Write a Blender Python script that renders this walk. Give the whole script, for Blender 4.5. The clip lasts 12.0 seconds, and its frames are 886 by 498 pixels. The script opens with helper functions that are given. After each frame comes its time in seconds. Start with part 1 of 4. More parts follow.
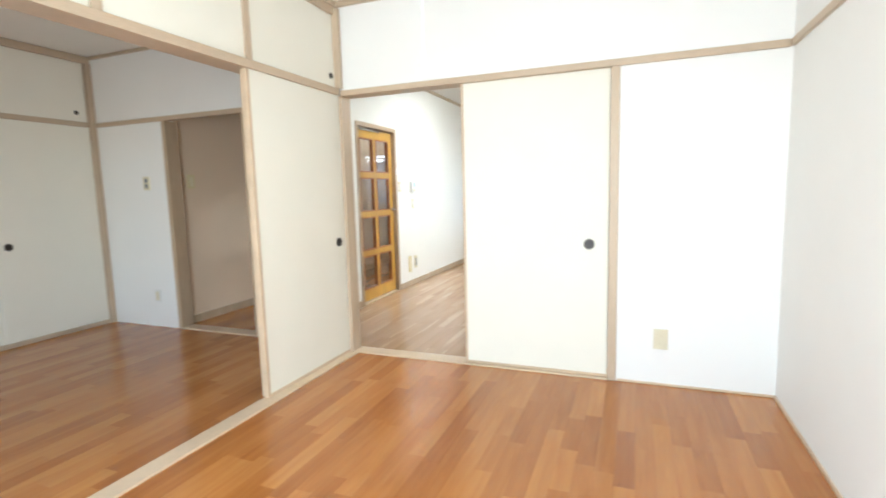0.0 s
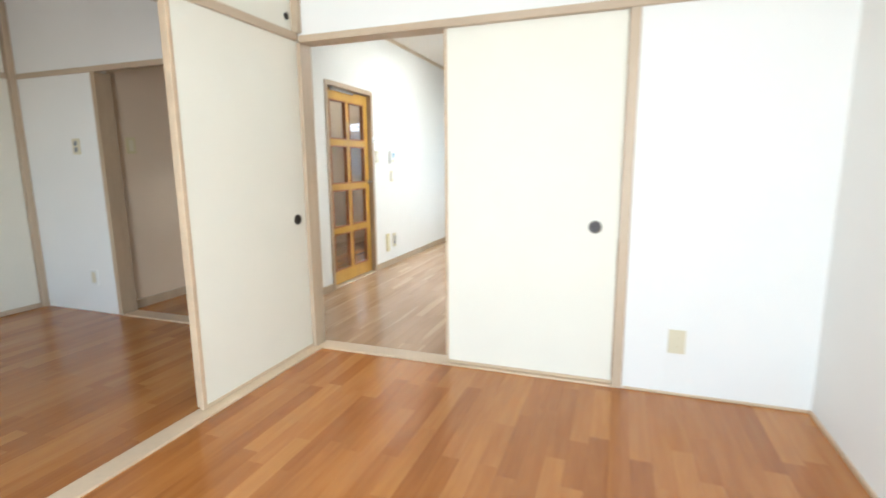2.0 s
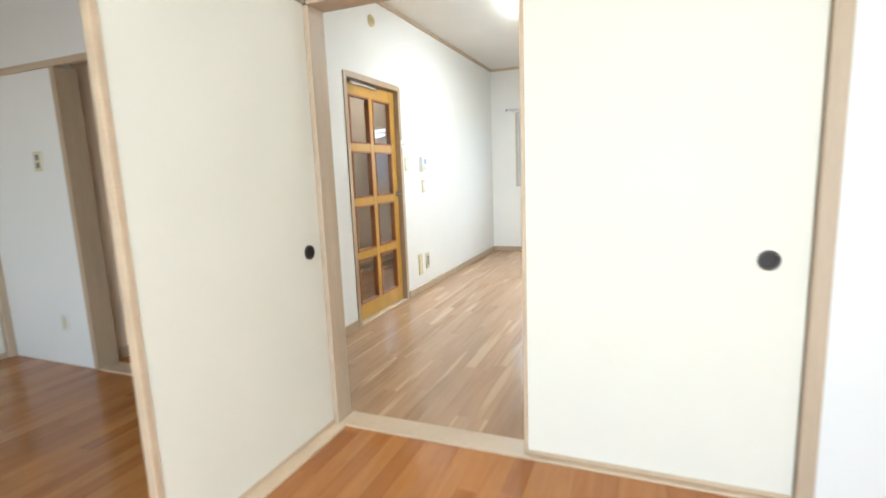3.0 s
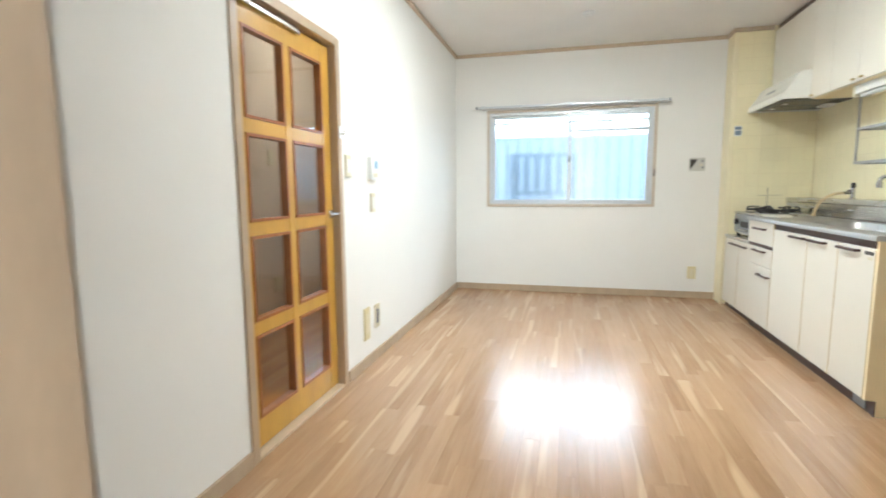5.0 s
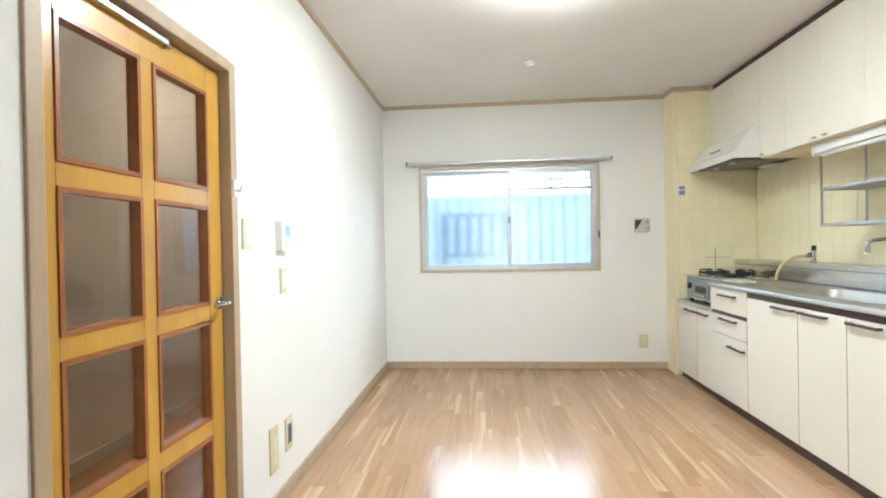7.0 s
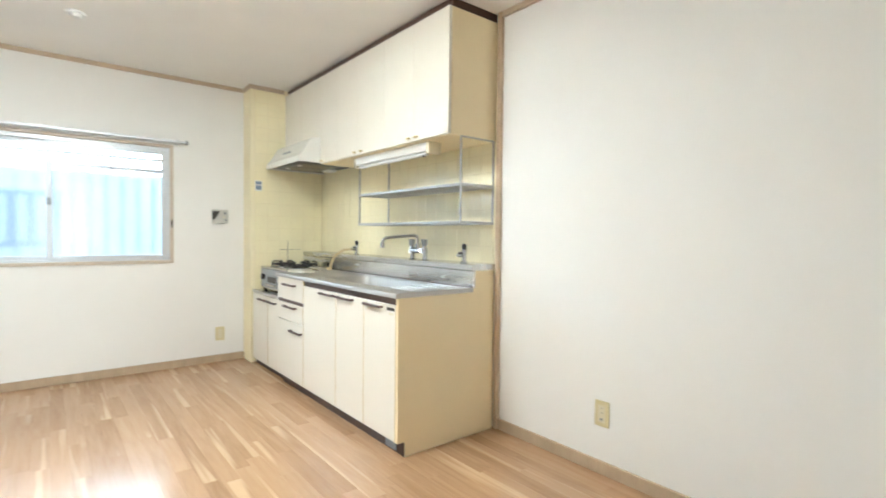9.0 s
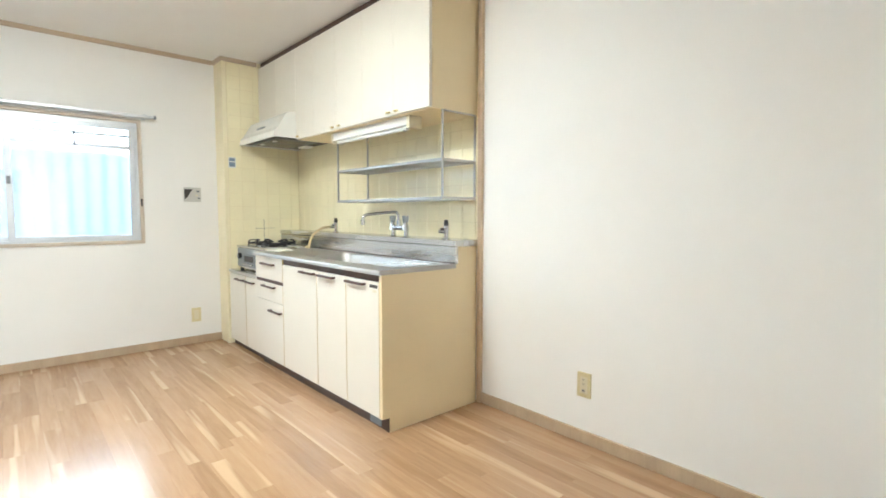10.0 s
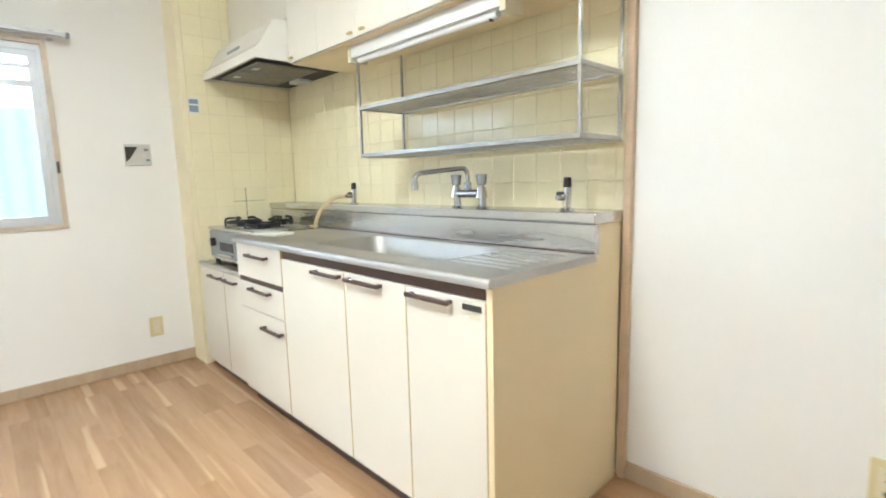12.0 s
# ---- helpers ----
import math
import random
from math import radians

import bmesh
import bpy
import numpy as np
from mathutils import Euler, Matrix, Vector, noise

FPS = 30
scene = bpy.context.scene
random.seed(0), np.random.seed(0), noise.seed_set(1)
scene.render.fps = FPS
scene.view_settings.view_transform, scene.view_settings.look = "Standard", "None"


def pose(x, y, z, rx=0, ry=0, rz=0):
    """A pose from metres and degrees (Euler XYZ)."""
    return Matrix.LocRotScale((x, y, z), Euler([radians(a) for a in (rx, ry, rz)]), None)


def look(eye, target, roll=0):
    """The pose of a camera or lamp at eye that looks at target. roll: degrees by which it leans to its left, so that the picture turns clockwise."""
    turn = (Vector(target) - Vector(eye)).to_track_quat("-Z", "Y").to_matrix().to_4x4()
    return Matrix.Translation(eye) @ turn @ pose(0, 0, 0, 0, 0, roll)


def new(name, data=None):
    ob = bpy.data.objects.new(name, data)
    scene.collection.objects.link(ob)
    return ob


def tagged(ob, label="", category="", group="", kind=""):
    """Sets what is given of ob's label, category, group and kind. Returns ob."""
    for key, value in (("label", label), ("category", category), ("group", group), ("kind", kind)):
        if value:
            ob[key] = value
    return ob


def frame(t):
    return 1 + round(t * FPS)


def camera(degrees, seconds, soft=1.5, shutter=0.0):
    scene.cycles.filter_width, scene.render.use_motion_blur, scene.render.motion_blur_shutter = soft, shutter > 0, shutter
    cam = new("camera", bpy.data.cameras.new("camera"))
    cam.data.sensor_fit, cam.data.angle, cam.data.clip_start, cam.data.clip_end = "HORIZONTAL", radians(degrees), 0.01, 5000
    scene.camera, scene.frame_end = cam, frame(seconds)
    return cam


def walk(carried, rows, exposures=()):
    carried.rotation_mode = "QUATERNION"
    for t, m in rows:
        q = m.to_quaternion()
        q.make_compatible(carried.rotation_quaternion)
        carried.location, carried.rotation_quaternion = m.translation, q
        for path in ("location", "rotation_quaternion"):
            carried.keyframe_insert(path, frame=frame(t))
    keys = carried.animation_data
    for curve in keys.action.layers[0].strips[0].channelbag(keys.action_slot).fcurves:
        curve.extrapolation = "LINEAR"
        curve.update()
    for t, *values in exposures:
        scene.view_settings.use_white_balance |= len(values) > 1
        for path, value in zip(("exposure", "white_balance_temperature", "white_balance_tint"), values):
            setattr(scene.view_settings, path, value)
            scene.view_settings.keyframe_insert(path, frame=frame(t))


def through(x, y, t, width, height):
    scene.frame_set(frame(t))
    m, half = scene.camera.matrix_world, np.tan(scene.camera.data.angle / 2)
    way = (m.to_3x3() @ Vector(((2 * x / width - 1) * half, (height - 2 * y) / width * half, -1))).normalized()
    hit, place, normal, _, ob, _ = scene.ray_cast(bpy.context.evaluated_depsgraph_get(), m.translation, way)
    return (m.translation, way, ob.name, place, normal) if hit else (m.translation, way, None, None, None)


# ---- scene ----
cam = camera(84.2, 12.0, soft=1.7, shutter=0.5)
PATH = [
    (0, (-0.09, 0.082, 1.103), (-0.819, 1.929, 0.869), -1.5),
    (0.5, (-0.061, 0.091, 1.087), (-0.593, 2.003, 0.838), -1.0),
    (1, (-0.084, 0.096, 1.077), (-0.529, 2.027, 0.812), -1.5),
    (1.5, (-0.137, 0.256, 1.068), (-0.577, 2.185, 0.774), -2.6),
    (2, (-0.233, 0.55, 1.079), (-0.9, 2.405, 0.741), -0.5),
    (2.5, (-0.468, 0.89, 1.068), (-1.241, 2.696, 0.69), -0.9),
    (2.7, (-0.558, 1.028, 1.081), (-1.333, 2.84, 0.734), -1.6),
    (4.3, (-1.237, 2.241, 1.031), (-1.908, 4.106, 0.766), -2.6),
    (4.5, (-1.298, 2.351, 1.02), (-1.96, 4.217, 0.743), -1.4),
    (5, (-1.427, 2.66, 1.037), (-1.919, 4.583, 0.798), -0.4),
    (5.5, (-1.535, 2.885, 1.036), (-1.717, 4.857, 0.752), -1.2),
    (6, (-1.584, 3.121, 1.03), (-1.708, 5.098, 0.757), -1.5),
    (6.5, (-1.606, 3.237, 1.069), (-1.797, 5.224, 0.939), -1.3),
    (7, (-1.655, 3.273, 1.106), (-1.825, 5.266, 1.094), -1.1),
    (7.5, (-1.569, 3.271, 1.127), (-1.371, 5.261, 1.17), -0.0),
    (7.7, (-1.495, 3.257, 1.12), (-1.125, 5.222, 1.179), 0.1),
    (9.3, (-1.45, 3.184, 1.109), (-0.129, 4.682, 1.015), 0.4),
    (9.5, (-1.453, 3.185, 1.105), (-0.123, 4.674, 0.988), 0.3),
    (10, (-1.461, 3.221, 1.102), (-0.133, 4.71, 0.958), 0.1),
    (10.5, (-1.416, 3.427, 1.071), (-0.221, 5.016, 0.858), -1.2),
    (11, (-1.28, 3.727, 1.062), (-0.172, 5.364, 0.758), 0.1),
    (11.5, (-1.16, 4.087, 1.067), (0.124, 5.587, 0.749), -0.2),
    (12, (-1.001, 4.421, 1.066), (0.365, 5.856, 0.789), -1.5),
]
walk(cam, [(t, look(eye, target, roll)) for t, eye, target, roll in PATH],
     exposures=((0.0, 1.15, 5650, 2.0), (2.5, 1.05, 5600, 2.0), (4.5, 1.07, 5650, 2.0), (7.2, 1.06, 5650, 2.0), (9.3, 1.30, 5650, 2.0), (12.0, 1.31, 5650, 2.0)))

# ---- light ----
world = bpy.data.worlds.new("sky")
scene.world = world
world.use_nodes = True
wn = world.node_tree
sky = wn.nodes.new("ShaderNodeTexSky")
sky.sky_type, sky.sun_disc = "NISHITA", False
sky.sun_elevation, sky.sun_rotation = radians(50), radians(160)
wn.links.new(sky.outputs[0], wn.nodes["Background"].inputs[0])
wn.nodes["Background"].inputs[1].default_value = 0.15


def window_light(name, x, z, y, w, h, power, colour=(0.97, 0.985, 0.975)):
    """Daylight standing in a south window's opening."""
    lamp = bpy.data.lights.new(name, "AREA")
    lamp.shape, lamp.size, lamp.size_y, lamp.energy, lamp.color = "RECTANGLE", w, h, power, colour
    ob = new(name, lamp)
    ob.matrix_world = pose(x, y, z, 90, 0, 0)
    return ob


window_light("daylight_east_room", -0.67, 1.12, -0.60, 1.60, 1.7, 43)
window_light("daylight_west_room", -3.3, 1.12, -0.60, 1.60, 1.7, 0.8)
LAMP_GLOW, SKY_GLOW = 26.5, 5.0


# ---- materials ----
def material(name, colour, rough=0.5, metal=0.0, spread=0.06, scale=6.0, fine=120.0, bump=0.05,
             stretch=(1, 1, 1), coat=0.0, per_object=0.0, wear=0.05):
    """A surface with broad blotches, fine grain, relief and uneven gloss."""
    m = bpy.data.materials.new(name)
    m.use_nodes = True
    nt = m.node_tree
    n, ln = nt.nodes, nt.links
    b = n["Principled BSDF"]
    b.inputs["Metallic"].default_value = metal
    b.inputs["Coat Weight"].default_value = coat
    b.inputs["Coat Roughness"].default_value = 0.12
    geo = n.new("ShaderNodeNewGeometry")
    mp = n.new("ShaderNodeMapping")
    mp.inputs["Scale"].default_value = stretch
    ln.new(geo.outputs["Position"], mp.inputs["Vector"])
    broad, grain = n.new("ShaderNodeTexNoise"), n.new("ShaderNodeTexNoise")
    broad.inputs["Scale"].default_value, broad.inputs["Detail"].default_value = scale, 4
    grain.inputs["Scale"].default_value, grain.inputs["Detail"].default_value = fine, 3
    for t in (broad, grain):
        ln.new(mp.outputs[0], t.inputs["Vector"])
    mix = n.new("ShaderNodeMath")
    mix.operation = "MULTIPLY_ADD"
    ln.new(broad.outputs[0], mix.inputs[0])
    mix.inputs[1].default_value = 0.65
    half = n.new("ShaderNodeMath")
    half.operation = "MULTIPLY"
    ln.new(grain.outputs[0], half.inputs[0])
    half.inputs[1].default_value = 0.35
    ln.new(half.outputs[0], mix.inputs[2])
    value = mix.outputs[0]
    if per_object:
        info = n.new("ShaderNodeObjectInfo")
        more = n.new("ShaderNodeMath")
        more.operation = "MULTIPLY_ADD"
        ln.new(info.outputs["Random"], more.inputs[0])
        more.inputs[1].default_value = per_object
        ln.new(value, more.inputs[2])
        less = n.new("ShaderNodeMath")
        less.operation = "SUBTRACT"
        ln.new(more.outputs[0], less.inputs[0])
        less.inputs[1].default_value = per_object / 2
        value = less.outputs[0]
    ramp = n.new("ShaderNodeValToRGB")
    e = ramp.color_ramp.elements
    e[0].position, e[1].position = 0.25, 0.75
    e[0].color = (*[max(0, c * (1 - spread)) for c in colour], 1)
    e[1].color = (*[min(1, c * (1 + spread)) for c in colour], 1)
    ln.new(value, ramp.inputs[0])
    ln.new(ramp.outputs[0], b.inputs["Base Color"])
    gloss = n.new("ShaderNodeMapRange")
    gloss.inputs["To Min"].default_value, gloss.inputs["To Max"].default_value = max(0.02, rough - wear), rough + wear
    ln.new(broad.outputs[0], gloss.inputs["Value"])
    ln.new(gloss.outputs[0], b.inputs["Roughness"])
    if bump:
        bp = n.new("ShaderNodeBump")
        bp.inputs["Strength"].default_value, bp.inputs["Distance"].default_value = bump, 0.004
        ln.new(grain.outputs[0], bp.inputs["Height"])
        ln.new(bp.outputs[0], b.inputs["Normal"])
    return m


def plank_material(name, dark, mid, light, rough, streak=0.0, tones=0.42):
    """Varnished floor strips: each its own tone, grain along y, pale sapwood streaks."""
    m = bpy.data.materials.new(name)
    m.use_nodes = True
    nt = m.node_tree
    n, ln = nt.nodes, nt.links
    b = n["Principled BSDF"]
    geo, info = n.new("ShaderNodeNewGeometry"), n.new("ShaderNodeObjectInfo")
    shift = n.new("ShaderNodeVectorMath")
    shift.operation = "MULTIPLY_ADD"
    ln.new(info.outputs["Random"], shift.inputs[0])
    shift.inputs[1].default_value = (7, 31, 13)
    ln.new(geo.outputs["Position"], shift.inputs[2])
    mp = n.new("ShaderNodeMapping")
    mp.inputs["Scale"].default_value = (1.0, 0.09, 1.0)
    ln.new(shift.outputs[0], mp.inputs["Vector"])
    g1, g2 = n.new("ShaderNodeTexNoise"), n.new("ShaderNodeTexNoise")
    g1.inputs["Scale"].default_value, g1.inputs["Detail"].default_value, g1.inputs["Distortion"].default_value = 26, 5, 0.6
    g2.inputs["Scale"].default_value, g2.inputs["Detail"].default_value = 160, 3
    for g in (g1, g2):
        ln.new(mp.outputs[0], g.inputs["Vector"])
    a = n.new("ShaderNodeMath")
    a.operation = "MULTIPLY_ADD"
    ln.new(g1.outputs[0], a.inputs[0])
    a.inputs[1].default_value = 0.55
    c = n.new("ShaderNodeMath")
    c.operation = "MULTIPLY"
    ln.new(info.outputs["Random"], c.inputs[0])
    c.inputs[1].default_value = tones
    ln.new(c.outputs[0], a.inputs[2])
    d = n.new("ShaderNodeMath")
    d.operation = "MULTIPLY_ADD"
    ln.new(g2.outputs[0], d.inputs[0])
    d.inputs[1].default_value = 0.12
    ln.new(a.outputs[0], d.inputs[2])
    ramp = n.new("ShaderNodeValToRGB")
    e = ramp.color_ramp.elements
    e[0].position, e[1].position = 0.2, 0.88
    e[0].color, e[1].color = (*dark, 1), (*light, 1)
    k = ramp.color_ramp.elements.new(0.52)
    k.color = (*mid, 1)
    ln.new(d.outputs[0], ramp.inputs[0])
    colour = ramp.outputs[0]
    if streak:
        mp2 = n.new("ShaderNodeMapping")
        mp2.inputs["Scale"].default_value = (1.0, 0.05, 1.0)
        ln.new(shift.outputs[0], mp2.inputs["Vector"])
        s = n.new("ShaderNodeTexNoise")
        s.inputs["Scale"].default_value, s.inputs["Detail"].default_value = 14, 2
        ln.new(mp2.outputs[0], s.inputs["Vector"])
        lim = n.new("ShaderNodeMapRange")
        lim.inputs["From Min"].default_value, lim.inputs["From Max"].default_value = 0.585, 0.66
        lim.inputs["To Max"].default_value = streak
        ln.new(s.outputs[0], lim.inputs["Value"])
        pale = n.new("ShaderNodeMix")
        pale.data_type = "RGBA"
        ln.new(lim.outputs[0], pale.inputs["Factor"])
        ln.new(colour, pale.inputs["A"])
        pale.inputs["B"].default_value = (light[0] * 1.35, light[1] * 1.45, light[2] * 1.5, 1)
        colour = pale.outputs["Result"]
    ln.new(colour, b.inputs["Base Color"])
    wear = n.new("ShaderNodeTexNoise")
    wear.inputs["Scale"].default_value, wear.inputs["Detail"].default_value = 5, 5
    ln.new(geo.outputs["Position"], wear.inputs["Vector"])
    rg = n.new("ShaderNodeMapRange")
    rg.inputs["To Min"].default_value, rg.inputs["To Max"].default_value = rough - 0.04, rough + 0.06
    ln.new(wear.outputs[0], rg.inputs["Value"])
    ln.new(rg.outputs[0], b.inputs["Roughness"])
    bp = n.new("ShaderNodeBump")
    bp.inputs["Strength"].default_value, bp.inputs["Distance"].default_value = 0.06, 0.002
    ln.new(g1.outputs[0], bp.inputs["Height"])
    ln.new(bp.outputs[0], b.inputs["Normal"])
    return m


def glass(name, rough=0.0, tint=(1, 1, 1), ribs=0.0):
    m = bpy.data.materials.new(name)
    m.use_nodes = True
    n, ln = m.node_tree.nodes, m.node_tree.links
    b = n["Principled BSDF"]
    b.inputs["Base Color"].default_value = (*tint, 1)
    b.inputs["Transmission Weight"].default_value = 1.0
    b.inputs["Roughness"].default_value = rough
    b.inputs["IOR"].default_value = 1.45
    if ribs:
        geo, noi, bp = n.new("ShaderNodeNewGeometry"), n.new("ShaderNodeTexNoise"), n.new("ShaderNodeBump")
        noi.inputs["Scale"].default_value = 140
        ln.new(geo.outputs["Position"], noi.inputs["Vector"])
        ln.new(noi.outputs[0], bp.inputs["Height"])
        bp.inputs["Strength"].default_value, bp.inputs["Distance"].default_value = ribs, 0.003
        ln.new(bp.outputs[0], b.inputs["Normal"])
    return m


def glow(name, colour, strength):
    m = bpy.data.materials.new(name)
    m.use_nodes = True
    b = m.node_tree.nodes["Principled BSDF"]
    b.inputs["Base Color"].default_value = (*colour, 1)
    b.inputs["Emission Color"].default_value = (*colour, 1)
    b.inputs["Emission Strength"].default_value = strength
    return m


WALLPAPER = material("white_wallpaper", (0.845, 0.835, 0.805), 0.7, spread=0.025, scale=2.5, fine=420, bump=0.22)
HALLPAPER = material("hall_wallpaper", (0.70, 0.565, 0.425), 0.7, spread=0.03, scale=2.5, fine=420, bump=0.22)
CEILING = material("ceiling_paper", (0.85, 0.83, 0.79), 0.8, spread=0.03, scale=3, fine=300, bump=0.2)
TRIM = material("beige_trim_wood", (0.52, 0.41, 0.29), 0.45, spread=0.16, scale=14, fine=180, bump=0.05, stretch=(1, 1, 0.15))
RAIL = material("beige_rail_wood", (0.52, 0.41, 0.29), 0.45, spread=0.14, scale=14, fine=180, bump=0.05, stretch=(0.15, 0.15, 1))
SILLWOOD = material("pale_sill_wood", (0.60, 0.46, 0.31), 0.35, spread=0.14, scale=16, fine=160, bump=0.04, stretch=(0.2, 0.2, 1))
FUSUMA = material("cream_paper_panel", (0.82, 0.79, 0.69), 0.65, spread=0.02, scale=4, fine=380, bump=0.12)
DARKMETAL = material("dark_bronze", (0.035, 0.03, 0.03), 0.38, 0.6, spread=0.3, scale=60)
RIMMETAL = material("brass_rim", (0.10, 0.085, 0.07), 0.3, 0.8, spread=0.2, scale=60)
FLOOR_RED = plank_material("cherry_floor_strip", (0.27, 0.088, 0.018), (0.39, 0.150, 0.034), (0.50, 0.220, 0.058), 0.17)
FLOOR_TAN = plank_material("walnut_floor_strip", (0.29, 0.165, 0.083), (0.42, 0.258, 0.140), (0.505, 0.342, 0.203), 0.22, streak=0.5, tones=0.24)
JOINT = material("dark_joint", (0.24, 0.125, 0.06), 0.7)
DOORWOOD = material("honey_door_wood", (0.56, 0.315, 0.045), 0.32, spread=0.18, scale=9, fine=140, bump=0.05, stretch=(1, 1, 0.08), coat=0.3)
BEADWOOD = material("red_brown_bead", (0.33, 0.115, 0.030), 0.35, spread=0.2, scale=20, fine=160, bump=0.04, coat=0.3)
FRAMEWOOD = material("grey_brown_frame", (0.46, 0.35, 0.235), 0.45, spread=0.16, scale=12, fine=160, bump=0.05, stretch=(1, 1, 0.12))
CLEAR = glass("clear_glass", 0.0, (0.93, 0.92, 0.89))
FROST = glass("frosted_glass", 0.07, (0.94, 0.98, 1.0), ribs=0.15)
CHROME = material("chrome", (0.55, 0.55, 0.56), 0.12, 1.0, spread=0.04, scale=40, bump=0.0)
STEEL = material("brushed_steel", (0.64, 0.625, 0.59), 0.27, 1.0, spread=0.10, scale=8, fine=240, bump=0.03, stretch=(1, 0.12, 1))
RACKSTEEL = material("dull_steel", (0.46, 0.445, 0.415), 0.38, 1.0, spread=0.15, scale=30)
SINKSTEEL = material("worn_sink_steel", (0.48, 0.465, 0.44), 0.50, 1.0, spread=0.12, scale=9, fine=260, bump=0.04, stretch=(1, 0.15, 1))
ALU = material("window_aluminium", (0.62, 0.64, 0.66), 0.42, 0.5, spread=0.06, scale=20)
CABINET = material("cream_laminate", (0.76, 0.72, 0.63), 0.30, spread=0.02, scale=5, fine=200, bump=0.01)
CABSIDE = material("yellowed_side_panel", (0.86, 0.73, 0.47), 0.45, spread=0.05, scale=3, fine=240, bump=0.03)
EDGE = material("tan_edge_band", (0.55, 0.43, 0.20), 0.45, spread=0.1)
BROWN = material("dark_brown_strip", (0.065, 0.032, 0.022), 0.45, spread=0.2, scale=12)
HANDLE = material("dark_handle", (0.085, 0.047, 0.037), 0.35, 0.3, spread=0.25, scale=40)
TILE = material("cream_tile", (0.89, 0.815, 0.56), 0.16, spread=0.05, scale=4, fine=60, bump=0.02, per_object=0.15)
GROUT = material("grout", (0.76, 0.67, 0.43), 0.8, spread=0.12, scale=9)
YPAINT = material("cream_paint", (0.84, 0.76, 0.53), 0.5, spread=0.03)
WHITEPL = material("white_plastic", (0.78, 0.78, 0.75), 0.35, spread=0.03)
CREAMPL = material("cream_plastic", (0.66, 0.58, 0.34), 0.4, spread=0.05)
CREAMPL2 = material("pale_cream_plastic", (0.70, 0.64, 0.47), 0.4, spread=0.04)
RIMGREY = material("grey_acrylic", (0.34, 0.35, 0.34), 0.2, 0.2, spread=0.15, scale=80)
CASING = material("grey_beige_casing", (0.56, 0.475, 0.38), 0.45, spread=0.12, scale=14, fine=180, bump=0.05)
STOVEGREY = material("stove_grey_enamel", (0.27, 0.29, 0.30), 0.35, 0.3, spread=0.1, scale=20)
SLOT = material("dark_slot", (0.04, 0.035, 0.03), 0.5)
GREYPL = material("grey_panel", (0.20, 0.22, 0.24), 0.35, spread=0.1)
PANELGREY = material("warm_grey_plastic", (0.58, 0.57, 0.53), 0.4, spread=0.04)
BLUEGREY = material("blue_grey_print", (0.22, 0.27, 0.34), 0.5, spread=0.2, scale=60)
SCREEN = material("pale_blue_screen", (0.40, 0.56, 0.68), 0.15, spread=0.05)
HOODWHITE = material("hood_enamel", (0.80, 0.79, 0.74), 0.25, spread=0.03)
FILTER = material("greasy_filter", (0.19, 0.175, 0.135), 0.65, 0.0, spread=0.3, scale=50, fine=300, bump=0.4)
IRON = material("cast_iron", (0.022, 0.02, 0.02), 0.5, 0.2, spread=0.3, scale=60, bump=0.1)
RUBBER = material("aged_hose_rubber", (0.60, 0.47, 0.25), 0.5, spread=0.1, scale=30)
PAPER = material("paper", (0.80, 0.79, 0.70), 0.7, spread=0.04)
TUBE = material("tube_glass", (0.80, 0.80, 0.78), 0.2, spread=0.01)
LAMPGLOW = glow("lamp_diffuser", (1.0, 0.97, 0.91), LAMP_GLOW)
# glow for the unseen light added in the hall
HALLFILL = glow("hall_fill_diffuser", (1.0, 0.93, 0.82), 14.0)
LAMPRIM = material("lamp_rim", (0.80, 0.79, 0.76), 0.4)
SKYGLOW = glow("outdoor_brightness", (0.90, 0.95, 1.0), SKY_GLOW)
FENCE = material("blue_grey_fence", (0.30, 0.36, 0.41), 0.5, spread=0.15)


def translucent(name, colour, through=0.6):
    """A thin milky plastic sheet that lets daylight soak through."""
    m = material(name, colour, 0.45, spread=0.06, scale=3)
    n, ln = m.node_tree.nodes, m.node_tree.links
    b, out = n["Principled BSDF"], n["Material Output"]
    tr, mx = n.new("ShaderNodeBsdfTranslucent"), n.new("ShaderNodeMixShader")
    tr.inputs["Color"].default_value = (*colour, 1)
    mx.inputs["Fac"].default_value = through
    ln.new(b.outputs[0], mx.inputs[1])
    ln.new(tr.outputs[0], mx.inputs[2])
    ln.new(mx.outputs[0], out.inputs["Surface"])
    return m


SHEET = translucent("pale_blue_sheet", (0.60, 0.66, 0.72), 0.27)
SEAM = material("sheet_seam", (0.20, 0.27, 0.32), 0.5, spread=0.1)
CONCRETE = material("concrete", (0.40, 0.40, 0.38), 0.85, spread=0.15, scale=5, bump=0.2)
CORD = material("cord", (0.78, 0.77, 0.72), 0.6)


# ---- mesh helpers ----
def link_mesh(name, bm, mat, smooth=False):
    me = bpy.data.meshes.new(name)
    bmesh.ops.recalc_face_normals(bm, faces=bm.faces)
    bm.to_mesh(me)
    bm.free()
    me.materials.append(mat)
    if smooth:
        me.shade_smooth()
        me.set_sharp_from_angle(angle=radians(40))
    return new(name, me)


def part(name, bm, mat, parent, label="", smooth=False):
    ob = link_mesh(name, bm, mat, smooth)
    ob.parent = parent
    ob.matrix_parent_inverse = Matrix.Translation(-parent_place(parent))
    return tagged(ob, label)


def parent_place(ob):
    p = Vector(ob.location)
    return p if ob.type == "EMPTY" else Vector((0, 0, 0))


